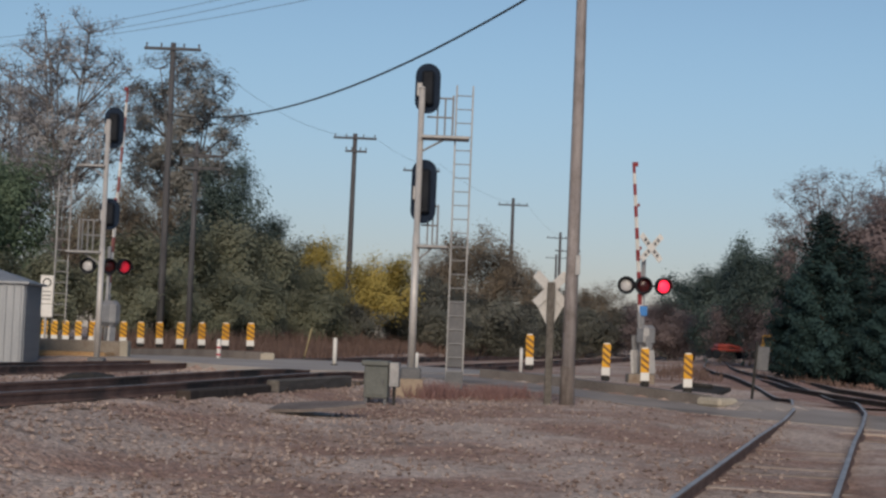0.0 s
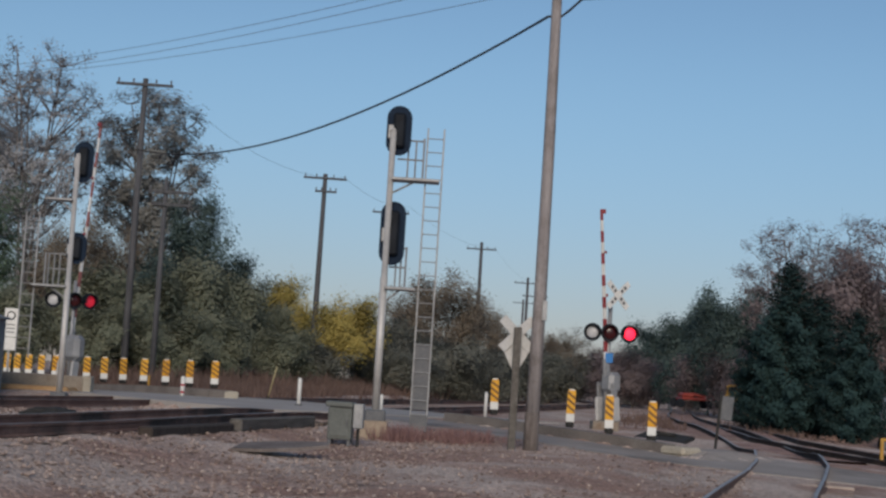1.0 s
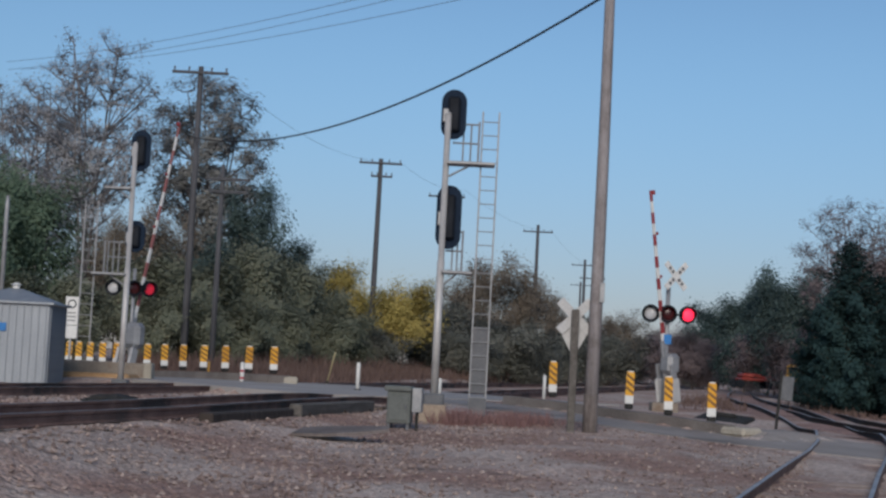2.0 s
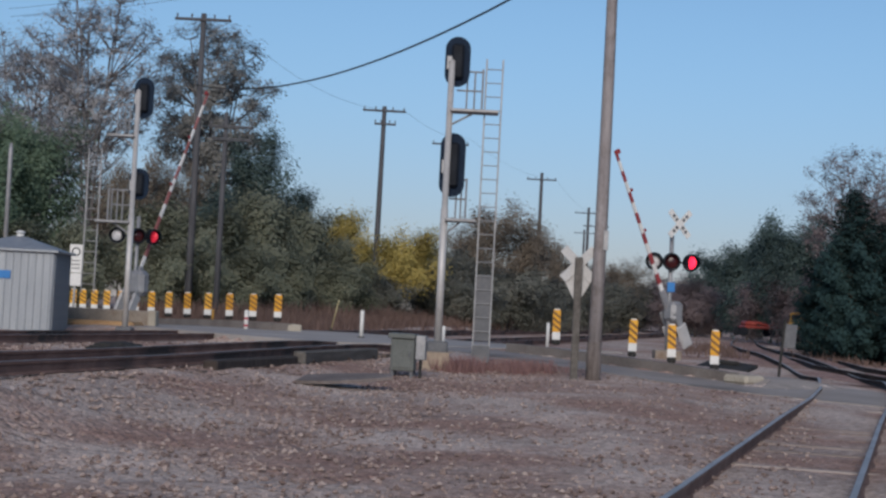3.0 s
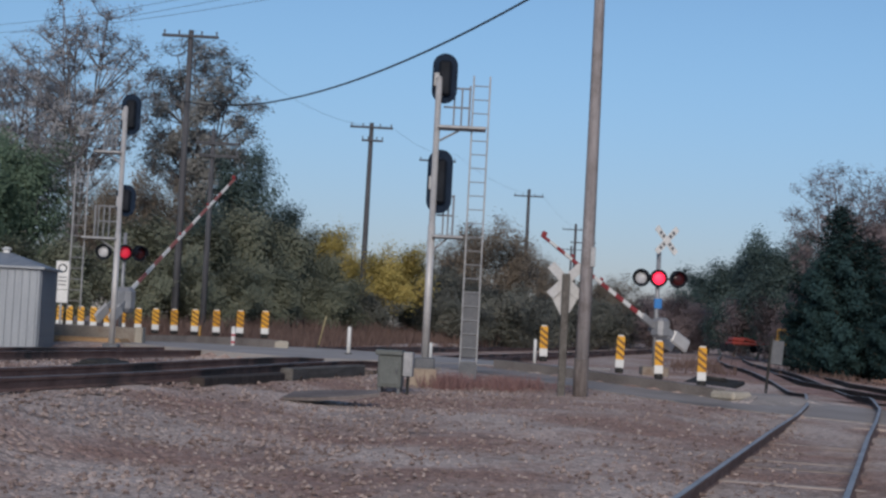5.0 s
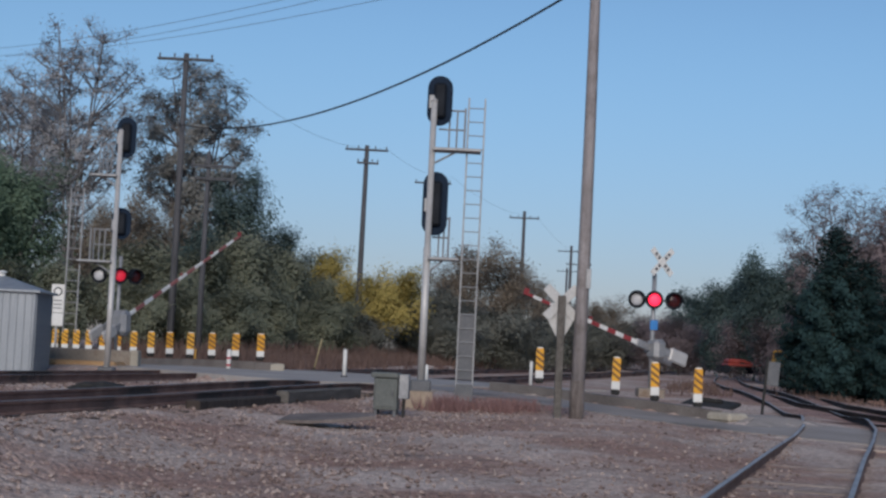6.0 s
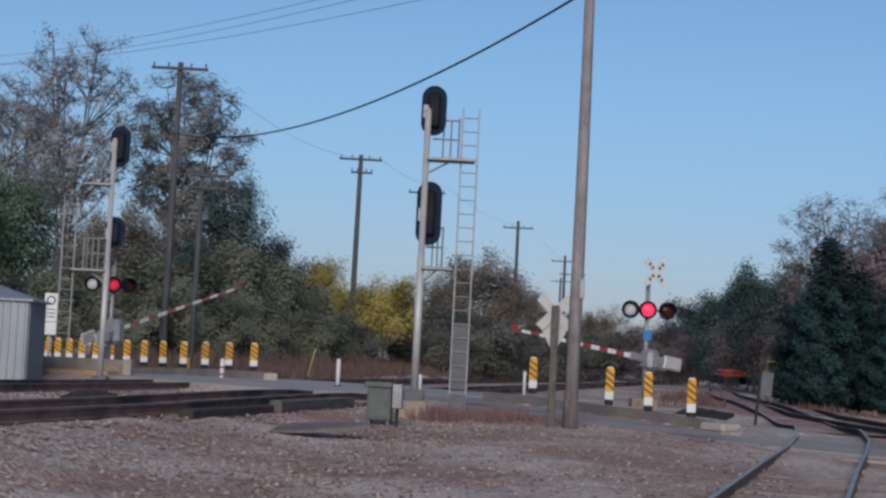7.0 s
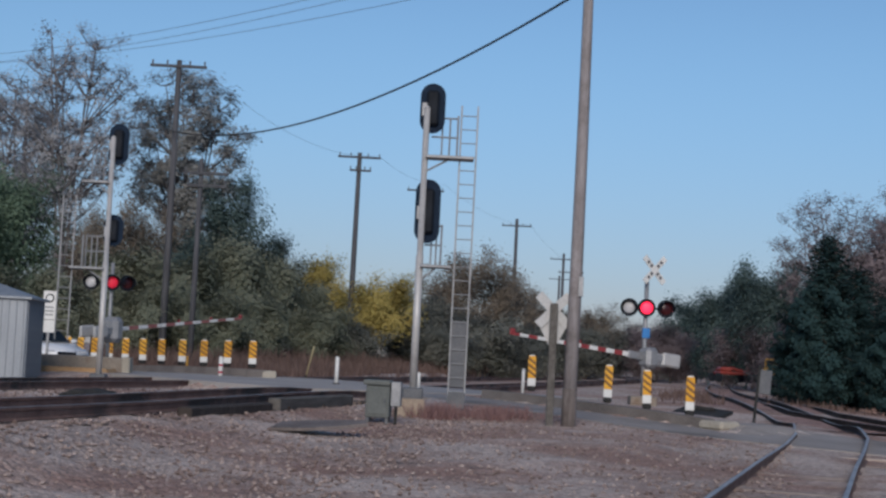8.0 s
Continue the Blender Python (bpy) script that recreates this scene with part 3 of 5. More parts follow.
# pier under the signal, cabinet beside it
t = thing("signal_pier", -0.4, 34.6, land(-0.4, 34.6), label="tan concrete pier under the railway signal", category="pier")
part("block", moved(tube([(0, 0, -0.1), (0, 0, 0.38)], [0.44, 0.36], 4), pose(0, 0, 0, 0, 0, 45)), "tan", t)
t = thing("signal_cabinet", -0.98, 31.0, land(-0.98, 31) - 0.03, rz=-6, label="grey-green steel signal cabinet on short legs", category="cabinet")
part("body", box(0.45, 0.42, 0.6, (0, 0, 0.14), 0.02), "cabinet", t)
part("lid", box(0.52, 0.5, 0.1, (-0.02, 0, 0.74), 0.02), "cabinet", t)
part("door", box(0.36, 0.02, 0.46, (0, -0.222, 0.2), 0.006), "cabinet", t)
part("latch", box(0.03, 0.04, 0.1, (0.14, -0.24, 0.4), 0.006), "dull_grey", t)
part("side_box", box(0.19, 0.22, 0.46, (0.34, -0.1, 0.36), 0.015), "galv", t, "pale grey metering box")
part("conduit", tube([(0.34, -0.1, 0.36), (0.34, -0.1, -0.05)], 0.03, 8), "rubber", t)
for sx in (-1, 1):
    for sy in (-1, 1):
        part("leg", box(0.06, 0.06, 0.22, (sx * 0.18, sy * 0.15, -0.06), 0.006), "dull_grey", t)
t = thing("steel_plate", -1.85, 26.6, land(-1.85, 26.6) + 0.09, rz=10, rx=4, label="bent dark steel plate lying on the gravel", category="plate")
v = [(-0.75, -0.3, 0.0), (-0.2, -0.35, 0.02), (0.3, -0.25, 0.05), (0.85, -0.05, 0.1), (0.85, 0.3, 0.12), (0.2, 0.4, 0.08), (-0.5, 0.4, 0.03)]
bm = bmesh.new()
top = [bm.verts.new(Vector(p) + Vector((0, 0, 0.05))) for p in v]
bot = [bm.verts.new(p) for p in v]
bm.faces.new(top), bm.faces.new(bot[::-1])
for k in range(len(v)):
    bm.faces.new((bot[k], bot[(k + 1) % len(v)], top[(k + 1) % len(v)], top[k]))
part("sheet", bm, "old_steel", t)

# heavy timbers laid along the near rail, up to the crossing
for y0, y1, c, z, h, mat, lab in ((30.0, 35.6, 0.5, 0.38, 0.36, "timber", "grey weathered timber baulk laid along the rail"), (25.4, 29.8, 0.46, 0.34, 0.32, "creosote", "dark tarred timber baulk laid along the rail")):
    ym = (y0 + y1) / 2
    t = thing("timber_baulk", *main_point(c, ym, z), rz=-11, label=lab, category="timber", group="timbers by the rail")
    part("beam", box(0.24, y1 - y0, h, (0, 0, 0), 0.025), mat, t)
    for q in (-0.4, 0.05, 0.42):
        part("bolt", tube([(0.11, q * (y1 - y0), h * 0.5), (0.15, q * (y1 - y0), h * 0.5)], 0.03, 6), "rail_dark", t)

# near wooden pole with its cable
t = thing("utility_pole", 2.77, 33.0, 0.4, label="weathered wooden utility pole with a dark creosoted foot", category="utility pole", group="utility poles")
part("shaft", tube([(0, 0, 0.6), (0.025, 0, 3), (0.03, 0, 6), (0.02, 0, 9.3), (0.03, 0, 11.5)], [0.142, 0.13, 0.118, 0.102, 0.095], 14), "wood_pole", t, "", True)
part("foot", tube([(0, 0, -0.4), (0, 0, 0.25), (0, 0, 0.75)], [0.155, 0.152, 0.147], 14), "pole_foot", t, "dark creosoted foot", True)
part("tag", box(0.1, 0.03, 0.4, (0.12, -0.13, 2.6), 0.005), "galv", t)


def cable(name, pts, r, label, parent=None, mat="rubber"):
    ob = part(name, tube(pts, r, 6), mat, parent)
    return tagged(ob, label, "cable")


def sag(a, b, drop, n=24):
    a, b = Vector(a), Vector(b)
    return [a.lerp(b, k / n) - Vector((0, 0, 4 * drop * (k / n) * (1 - k / n))) for k in range(n + 1)]


cable("power_cable", [(2.63, 33.0, 9.225)] + [(2.87 - 0.416 * (y - 36), y, 9.92 - 0.108 * (y - 36) + 0.0039 * (y - 36) ** 2) for y in np.arange(37.5, 73, 1.5)], 0.028, "thick black power cable sagging from the wooden pole")
cable("power_cable", [(2.63, 33.01, 9.23), (2.89, 33.01, 9.24), (3.07, 32.97, 9.39), (3.30, 32.92, 9.62), (4.03, 31.73, 9.44), (5.14, 29.53, 9.12), (6.05, 27.51, 8.82), (10.09, 18.34, 8.02)], 0.026, "thick black power cable looping off the wooden pole")


def plain_pole(x, y, zb, h, arms, label, r=0.14, ry=0.0):
    t = thing("utility_pole", x, y, zb, label=label, category="utility pole", group="utility poles", ry=ry)
    part("shaft", tube([(0, 0, 0), (0, 0, h * 0.5), (0, 0, h)], [r * 1.15, r, r * 0.8], 10), "pole_far", t, "", True)
    for z, w, off in arms:
        a = part("crossarm", box(w, 0.12, 0.12, (off, -0.14, z), 0.01), "pole_far", t)
        for k in (-0.46, -0.2, 0.2, 0.46):
            part("insulator", tube([(off + k * w, -0.14, z + 0.12), (off + k * w, -0.14, z + 0.3)], [0.03, 0.05], 6), "dull_grey", a)
    return t


far_pole = "dark wooden utility pole with crossarm beyond the tracks"
plain_pole(-11.9, 72, 0.7, 13.55, [(13.2, 2.5, 0)], far_pole, 0.15)
plain_pole(-10.5, 71, 0.6, 9.2, [(8.5, 1.95, 0.25), (7.95, 1.7, 0.3)], far_pole, 0.12)
plain_pole(-5.15, 99, 0.7, 13.2, [(12.85, 2.6, 0), (12.05, 1.3, 0.1)], far_pole, 0.17, 0.3)
plain_pole(-1.3, 122, 0.7, 14.3, [(13.4, 2.75, 0.1)], far_pole, 0.17)
plain_pole(6.95, 148, 0.7, 14.0, [(13.3, 2.7, 0)], far_pole, 0.18)
plain_pole(15.7, 205, 0.7, 15.0, [(14.2, 3.4, 0), (12.6, 3.2, 1.0)], far_pole, 0.2)
plain_pole(21.6, 290, 0.7, 16.9, [(16.2, 3.6, 0)], far_pole, 0.22)
thin = "thin overhead wire between utility poles"
for a, b, d in (((-10.8, 72, 13.9), (-3.9, 99, 13.75), 1.1), ((-3.9, 99, 13.75), (0.2, 122, 14.7), 0.5), ((0.2, 122, 14.7), (8.2, 148, 14.2), 0.7), ((8.2, 148, 14.2), (17, 205, 15.0), 0.8)):
    cable("overhead_wire", sag(a, b, d, 12), 0.007, thin, mat="dull_grey")
for a, b, d in (((-22, 77, 14.9), (3, 40, 12.4), 0.5), ((-22, 77.4, 14.6), (3.3, 40, 12.25), 0.5), ((-21, 76, 14.4), (5.5, 40, 12.3), 0.5)):
    cable("overhead_wire", sag(a, b, d, 14), 0.009, thin, mat="dull_grey")


# ---- crossing gates ----
def visor_mesh():
    """A short hood over the upper half of a lens."""
    bm = bmesh.new()
    rows = [[bm.verts.new((r * math.cos(a), y, r * math.sin(a))) for a in np.linspace(-0.3, math.pi + 0.3, 14)] for y, r in ((-0.01, 0.18), (-0.2, 0.19), (-0.2, 0.205), (-0.01, 0.2))]
    for p, q in zip(rows, rows[1:]):
        for k in range(13):
            bm.faces.new((p[k], p[k + 1], q[k + 1], q[k]))
    return bm


def lamp(parent, at, rz, lens, lit="lens_lit"):
    u = part("flasher", tube([(0, -0.01, 0), (0, 0.02, 0)], [0.24, 0.24], 20), "black", parent, "round black flasher background")
    u.matrix_basis = pose(*at, 0, 0, rz) @ Matrix.Scale(1.08 if lit == "lens_dim" else 1.0, 4)
    part("housing", tube([(0, 0.0, 0), (0, 0.16, 0)], [0.17, 0.12], 14), "black", u)
    part("visor", visor_mesh(), "black", u)
    bm = bmesh.new()
    bmesh.ops.create_uvsphere(bm, u_segments=16, v_segments=8, radius=0.165)
    bmesh.ops.scale(bm, vec=(1, 0.3, 1), verts=bm.verts)
    if lens:
        return part("lens", moved(bm, pose(0, -0.02, 0)), lens, u, "grey unlit lens", True)
    # a turning lens: one half glows, the other is dark
    turn = new("turning_lens")
    turn.parent = u
    turn.matrix_basis = pose(0, -0.03, 0)
    back = bm.copy()
    bmesh.ops.bisect_plane(bm, geom=bm.verts[:] + bm.edges[:] + bm.faces[:], plane_co=(0, 0, 0), plane_no=(0, 1, 0), clear_outer=True)
    bmesh.ops.bisect_plane(back, geom=back.verts[:] + back.edges[:] + back.faces[:], plane_co=(0, 0, 0), plane_no=(0, -1, 0), clear_outer=True)
    part("lit_lens", bm, lit, turn, "glowing red lens", True)
    part("unlit_lens", back, "lens_dark", turn, "dark red lens", True)
    return turn


def crossbuck(parent, at, rz, size, mat="white", bars=True, halfw=0.11):
    c = new("crossbuck")
    c.parent, c.matrix_basis = parent, pose(*at, 0, 0, rz)
    for k, ang in enumerate((45, -45)):
        b = part("blade", box(size, 0.02, 2 * halfw, (0, 0, -halfw), 0.004), mat, c)
        b.matrix_basis = pose(0, -0.022 * k, 0, 0, ang, 0)
        if bars:
            for q in (-0.3, -0.16, 0.16, 0.3):
                part("letter_bar", box(size * 0.08, 0.006, halfw * 1.0, (q * size, -0.014, -halfw * 0.5), 0), "dull_grey", b)
    return c


def gate(x, y, zb, arm_angle, length, label, lamps, buck, arm_z, tag, h=3.1):
    t = thing("crossing_gate", x, y, zb, label=label, category="crossing gate", group="crossing gates")
    part("mast", tube([(0, 0, -0.2), (0, 0, h)], 0.06, 12), "galv", t, "", True)
    part("foundation", box(0.7, 0.7, 0.35, (0, 0, -0.3), 0.02), "concrete", t)
    turning = []
    part("lamp_bar", box(1.1, 0.05, 0.05, (lamps[0] + 0.5, 0.05, arm_z + lamps[3] - 0.03), 0.005), "black", t)
    for k, dx in enumerate(lamps[2]):
        turning.append(lamp(t, (lamps[0] + dx, -0.05 - 0.1 * (k % 2), arm_z + lamps[3]), lamps[1][k], "lens_grey" if k == 0 else None, "lens_lit" if tag else "lens_dim"))
    if buck:
        crossbuck(t, buck, 30, 0.95, "white", True, 0.085)
    if tag:
        part("number_sign", box(0.2, 0.02, 0.26, (0.02, -0.09, arm_z + 0.5), 0.003), "blue", t, "small blue sign")
    part("mechanism", moved(box(0.46, 0.42, 0.56, (0, 0, -0.3), 0.1) if tag else box(0.62, 0.5, 0.82, (0, 0, -0.4), 0.14), pose(0.12, 0, arm_z, 0, 0, arm_angle - 90)), "galv", t, "pale grey gate mechanism housing")
    # arm lies along its own x axis; it turns about y
    arm = new("gate_arm")
    arm.parent = t
    arm.matrix_basis = pose(0, 0, arm_z, 0, 0, arm_angle)
    tagged(arm, "red and white striped gate arm")
    n = 14
    for k in range(n):
        a, b = 0.5 + (length - 0.5) * k / n, 0.5 + (length - 0.5) * (k + 1) / n
        hgt = 0.125 - 0.055 * k / n
        part("band", box(b - a, 0.05, hgt, ((a + b) / 2, 0, -hgt / 2), 0.004), ("red" if tag else "faded_red") if k % 2 else "white", arm)
    part("tip_lamp", box(0.12, 0.09, 0.1, (length - 0.06, 0, 0.03), 0.01), "red", arm)
    for q in (0.5, 0.75):
        part("arm_lamp", box(0.08, 0.07, 0.08, (length * q, 0, 0.05), 0.01), "red", arm)
    part("arm_root", box(0.7, 0.1, 0.2, (0.25, 0, -0.1), 0.02), "galv", arm)
    for sy in (-1, 1):
        part("counterweight_arm", box(0.85, 0.05, 0.2, (-0.45, sy * 0.27, -0.1), 0.01), "galv", arm)
        part("counterweight", box(0.66, 0.1, 0.36, (-0.74, sy * 0.27, -0.18), 0.05), "silver", arm, "pale grey counterweight")
    return arm, turning[1:]


arm_r, lens_r = gate(5.6, 43.7, 0.85, 216, 4.6, "railway crossing gate with red flashers and white crossbuck", (-0.45, (-14, 0, 10), (0, 0.45, 0.98), 1.3), (0.17, -0.1, 3.42), 1.1, True)
arm_l, lens_l = gate(-10.3, 52.0, 0.75, 62, 7.3, "railway crossing gate with red flashers beyond the tracks", (-0.64, (-6, 24, 38), (0, 0.68, 1.13), 1.5), None, 1.26, False, 3.4)

# white crossbuck over a give-way sign, seen from its grey back, on a wooden post
t = thing("crossbuck_sign", 2.38, 33.0, 0.42, label="white crossbuck over a triangular sign on a wooden post", category="sign")
part("post", box(0.15, 0.13, 2.62, (0, -0.06, -0.2), 0.015), "timber", t, "weathered square wooden post")
crossbuck(t, (0, 0.07, 2.28), 0, 0.88, "sign_back", False, 0.095)
part("triangle_sign", plate([(-0.33, 2.06), (0, 1.44), (0.33, 2.06)], 0.02), "sign_back", t, "pale triangular sign").location = (0, 0.09, 0)


# ---- small posts along the road ----
def delineator(x, y, z, first, rz, tilt):
    if first is not None:
        return copy_thing(first, pose(x, y, z, 0, tilt, rz))
    t = thing("delineator", x, y, z, rz=rz, label="yellow and black striped marker with white foot on the median", category="road marker", group="median markers")
    part("base", box(0.2, 0.2, 0.13, (0, 0, 0), 0.03), "rubber", t)
    panel = part("panel", plate([(-0.095, 0.32), (0.095, 0.32), (0.095, 0.83), (0.07, 0.88), (-0.07, 0.88), (-0.095, 0.83)], 0.05), "yellow", t)
    part("white_foot", plate([(-0.098, 0.13), (0.098, 0.13), (0.098, 0.318), (-0.098, 0.318)], 0.054), "white", t)
    for k in range(3):
        z0 = 0.4 + 0.15 * k
        part("stripe", plate([(-0.094, z0 + 0.08), (0.094, z0 - 0.06), (0.094, z0 + 0.01), (-0.094, z0 + 0.15)], 0.056), "stripe", panel)
    part("top_band", plate([(-0.072, 0.865), (0.072, 0.865), (0.06, 0.895), (-0.06, 0.895)], 0.052), "white", panel)
    return t


first = None
for s in (0.0, 1.31, 2.59, 3.89, 5.25):
    x, y = road_at(s, 0)
    o = delineator(x, y, road_z(s) + 0.14 + 0.02 * s, first, -5, random.uniform(-1.5, 1.5))
    first = first or o
for k in range(13):
    q = k / 12
    x, y = -5.93 - 11.4 * q + 2.15 * q * q, 54.0 + 10.5 * q
    delineator(x, y, 1.02 - 0.26 * q + 0.13 * q * q, first, 12 + 6 * q, random.uniform(-2, 2)).scale = (1.25, 1, 1)


def slim_post(x, y, z, h, r, mat, label, tilt=0.0, bands=()):
    t = thing("marker_post", x, y, z, label=label, category="post", ry=tilt)
    part("tube", tube([(0, 0, -0.05), (0, 0, h * 0.95), (0, 0, h)], [r, r, r * 0.6], 10), mat, t, "", True)
    part("foot", tube([(0, 0, -0.02), (0, 0, 0.05)], [r * 2, r * 1.7], 10), "rubber", t)
    for b in bands:
        part("band", tube([(0, 0, h * b), (0, 0, h * b + 0.06)], r * 1.04, 10), "stop_red" if mat == "white" else "white", t)
    return t


slim_post(-2.79, 48, 0.72, 0.82, 0.06, "white", "white tubular marker post at the crossing")
slim_post(-0.37, 46, 0.72, 0.5, 0.045, "white", "short white marker post at the crossing")
slim_post(2.38, 43, 0.75, 0.72, 0.045, "white", "white tubular marker post beside the median")
slim_post(-6.72, 52.2, 0.6, 0.75, 0.07, "white", "banded white marker post below the median", bands=(0.3, 0.6))
slim_post(-4.6, 60, 0.75, 1.15, 0.026, "pale_yellow", "leaning thin pale yellow marker post in dry grass", 12)
slim_post(-8.36, 56, 0.75, 0.55, 0.04, "machine_yellow", "thin yellow marker post")
t = thing("kerb_end", -5.6, 53.4, 0.66, rz=25, label="pale concrete kerb end block", category="kerb")
part("block", box(0.9, 0.8, 0.3, (0, 0, 0), 0.04), "pale_concrete", t)
t = thing("kerb_end", 6.2, 35.3, road_z(-1.3), rz=38, label="pale concrete kerb end block", category="kerb")
part("block", box(0.62, 0.7, 0.2, (0, 0, -0.03), 0.06), "pale_concrete", t)

# ---- beyond the tracks, left ----
t = thing("retaining_wall", -10.75, 49, 0.5, rz=-4, label="low weathered concrete wall behind the tracks", category="wall", kind="structure")
part("slab", box(6.4, 0.35, 0.68, (-1.45, 0, 0), 0.03), "concrete", t)
part("end_post", box(0.25, 0.4, 0.7, (1.68, 0, 0), 0.03), "pale_concrete", t)
t = thing("dirt_bank", -11.0, 48.2, 0.48, rz=-4, label="strip of orange-brown dry soil and grass", category="soil", kind="stuff")
part("soil", box(6, 1.2, 0.36, (-1.3, 0, 0), 0.1), "rust_dirt", t)
t = thing("asphalt_pile", -6.55, 31.8, 0.5, label="low dark heap of asphalt between the rails", category="pile")
bm = bmesh.new()
bmesh.ops.create_icosphere(bm, subdivisions=3, radius=1)
for vv in bm.verts:
    vv.co = Vector((vv.co.x * 0.6, vv.co.y * 0.5, max(vv.co.z, -0.1) * 0.2)) * (1 + 0.25 * noise.noise(vv.co * 3))
part("mound", bm, "rubber", t)

t = thing("equipment_shed", -12.2, 45.2, 0.35, rz=3, label="grey ribbed metal equipment shed with hipped roof and vent", category="shed")
W = 1.2
part("wall", box(2 * W, 2 * W, 2.35, (0, 0, 0), 0.03), "shed", t)
rib = part("rib", box(0.05, 0.03, 2.3, (0, 0, 0), 0.008), "shed", t)
rib.matrix_basis = pose(-W + 0.1, -W - 0.012, 0.02)
for k in range(1, 12):
    again(rib, pose(-W + 0.1 + 0.2 * k, -W - 0.012, 0.02), t)
for k in range(12):
    again(rib, pose(W + 0.012, -W + 0.1 + 0.2 * k, 0.02, 0, 0, 90), t)
bm = bmesh.new()
lo = [bm.verts.new((sx * (W + 0.1), sy * (W + 0.1), 2.35)) for sx, sy in ((-1, -1), (1, -1), (1, 1), (-1, 1))]
hi = [bm.verts.new((sx * 0.14, sy * 0.14, 2.74)) for sx, sy in ((-1, -1), (1, -1), (1, 1), (-1, 1))]
bm.faces.new(lo[::-1]), bm.faces.new(hi)
for k in range(4):
    bm.faces.new((lo[k], lo[(k + 1) % 4], hi[(k + 1) % 4], hi[k]))
roof = part("roof", bm, "shed", t, "hipped metal roof")
part("roof_trim", box(2 * W + 0.24, 2 * W + 0.24, 0.07, (0, 0, 2.3), 0.01), "shed", roof)
part("vent", tube([(0, 0, 2.72), (0, 0, 2.84), (0, 0, 2.84), (0, 0, 2.9)], [0.1, 0.1, 0.16, 0.05], 12), "white", roof, "round white roof vent")
part("notice", box(0.42, 0.01, 0.22, (-0.15, -W - 0.035, 1.55), 0), "blue", t, "blue notice plate")
part("door", box(0.8, 0.03, 1.9, (-0.75, -W - 0.02, 0.05), 0.01), "shed", t)

t = thing("road_sign", -12.22, 52, 0.5, label="white regulatory road sign with round symbol on a post", category="sign")
part("post", box(0.07, 0.07, 2.2, (0, 0.04, 0), 0.005), "galv", t)
p = part("panel", box(0.42, 0.02, 0.9, (0, 0, 1.75), 0.01), "white", t)
part("symbol", tube([(0, -0.014, 2.42), (0, -0.02, 2.42)], [0.14, 0.14], 20), "black", p)
part("symbol_disc", tube([(0, -0.022, 2.42), (0, -0.026, 2.42)], [0.1, 0.1], 20), "white", p)
for z in (2.12, 2.0, 1.88):
    part("text_bar", box(0.26, 0.006, 0.03, (0, -0.014, z), 0), "dull_grey", p)
part("lower_panel", box(0.5, 0.02, 0.4, (-0.02, -0.01, 1.33), 0.01), "white", t)
slim_post(-13.95, 50, 0.5, 5.6, 0.07, "galv", "plain grey steel pole behind the shed")


# ---- white car ----
def car(x, y, z, rz):
    t = thing("car", x, y, z, rz=rz, label="white sedan waiting its way towards the crossing", category="car")
    prof = [(-2.25, 0.35), (2.2, 0.3), (2.28, 0.55), (2.15, 0.72), (1.1, 0.92), (0.95, 0.94), (-1.55, 0.98), (-2.2, 0.9), (-2.3, 0.6)]
    bm = plate(prof, 1.76)
    bmesh.ops.bevel(bm, geom=bm.edges[:], offset=0.07, segments=2, affect="EDGES")
    part("body", bm, "car_white", t, "", True)
    roofp = [(1.05, 0.93), (0.3, 1.40), (-0.2, 1.45), (-0.9, 1.42), (-1.65, 0.96)]
    bm = plate(roofp[::-1], 1.5)
    for vv in bm.verts:
        if vv.co.z > 1.2:
            vv.co.y *= 0.8
    bmesh.ops.bevel(bm, geom=bm.edges[:], offset=0.04, segments=2, affect="EDGES")
    part("cabin", bm, "car_white", t, "", True)
    bm = bmesh.new()
    q = [bm.verts.new(p) for p in ((1.06, -0.66, 0.97), (1.06, 0.66, 0.97), (0.36, 0.52, 1.385), (0.36, -0.52, 1.385))]
    bm.faces.new(q)
    bmesh.ops.solidify(bm, geom=bm.faces[:], thickness=0.02)
    part("windscreen", moved(bm, pose(0.025, 0, 0.015)), "glass", t, "dark windscreen")
    for sy in (-1, 1):
        bm = plate([(0.8, 0.98), (0.25, 1.34), (-0.85, 1.36), (-1.4, 0.99)][::-1], 0.02)
        part("side_window", moved(bm, pose(0, sy * 0.70, 0, sy * 9)), "glass", t)
        part("headlight", box(0.12, 0.36, 0.13, (2.17, sy * 0.62, 0.56), 0.03), "lens_grey", t)
        part("mirror", box(0.12, 0.2, 0.13, (0.75, sy * 0.98, 0.95), 0.03), "car_white", t)
        for px in (-1.4, 1.42):
            w = part("wheel", tube([(0, -0.1, 0), (0, 0.1, 0)], 0.31, 18), "rubber", t, "", True)
            w.matrix_basis = pose(px, sy * 0.8, 0.31)
            part("rim", tube([(0, -0.105, 0), (0, 0.105, 0)], 0.2, 12), "galv", w)
    part("grille", box(0.06, 0.7, 0.14, (2.24, 0, 0.5), 0.02), "black", t)
    part("bumper", box(0.14, 1.66, 0.2, (2.2, 0, 0.28), 0.05), "car_white", t)
    return t


sedan = car(-36, 70.5, 0.5, -16)

# ---- right-hand side ----
t = thing("stop_sign", 8.32, 26.0, 0.05, rz=-14, label="red octagonal stop sign with white border on a steel post", category="sign")
part("post", box(0.06, 0.05, 1.75, (0.0, 0.035, -0.1), 0.005), "pole_far", t)


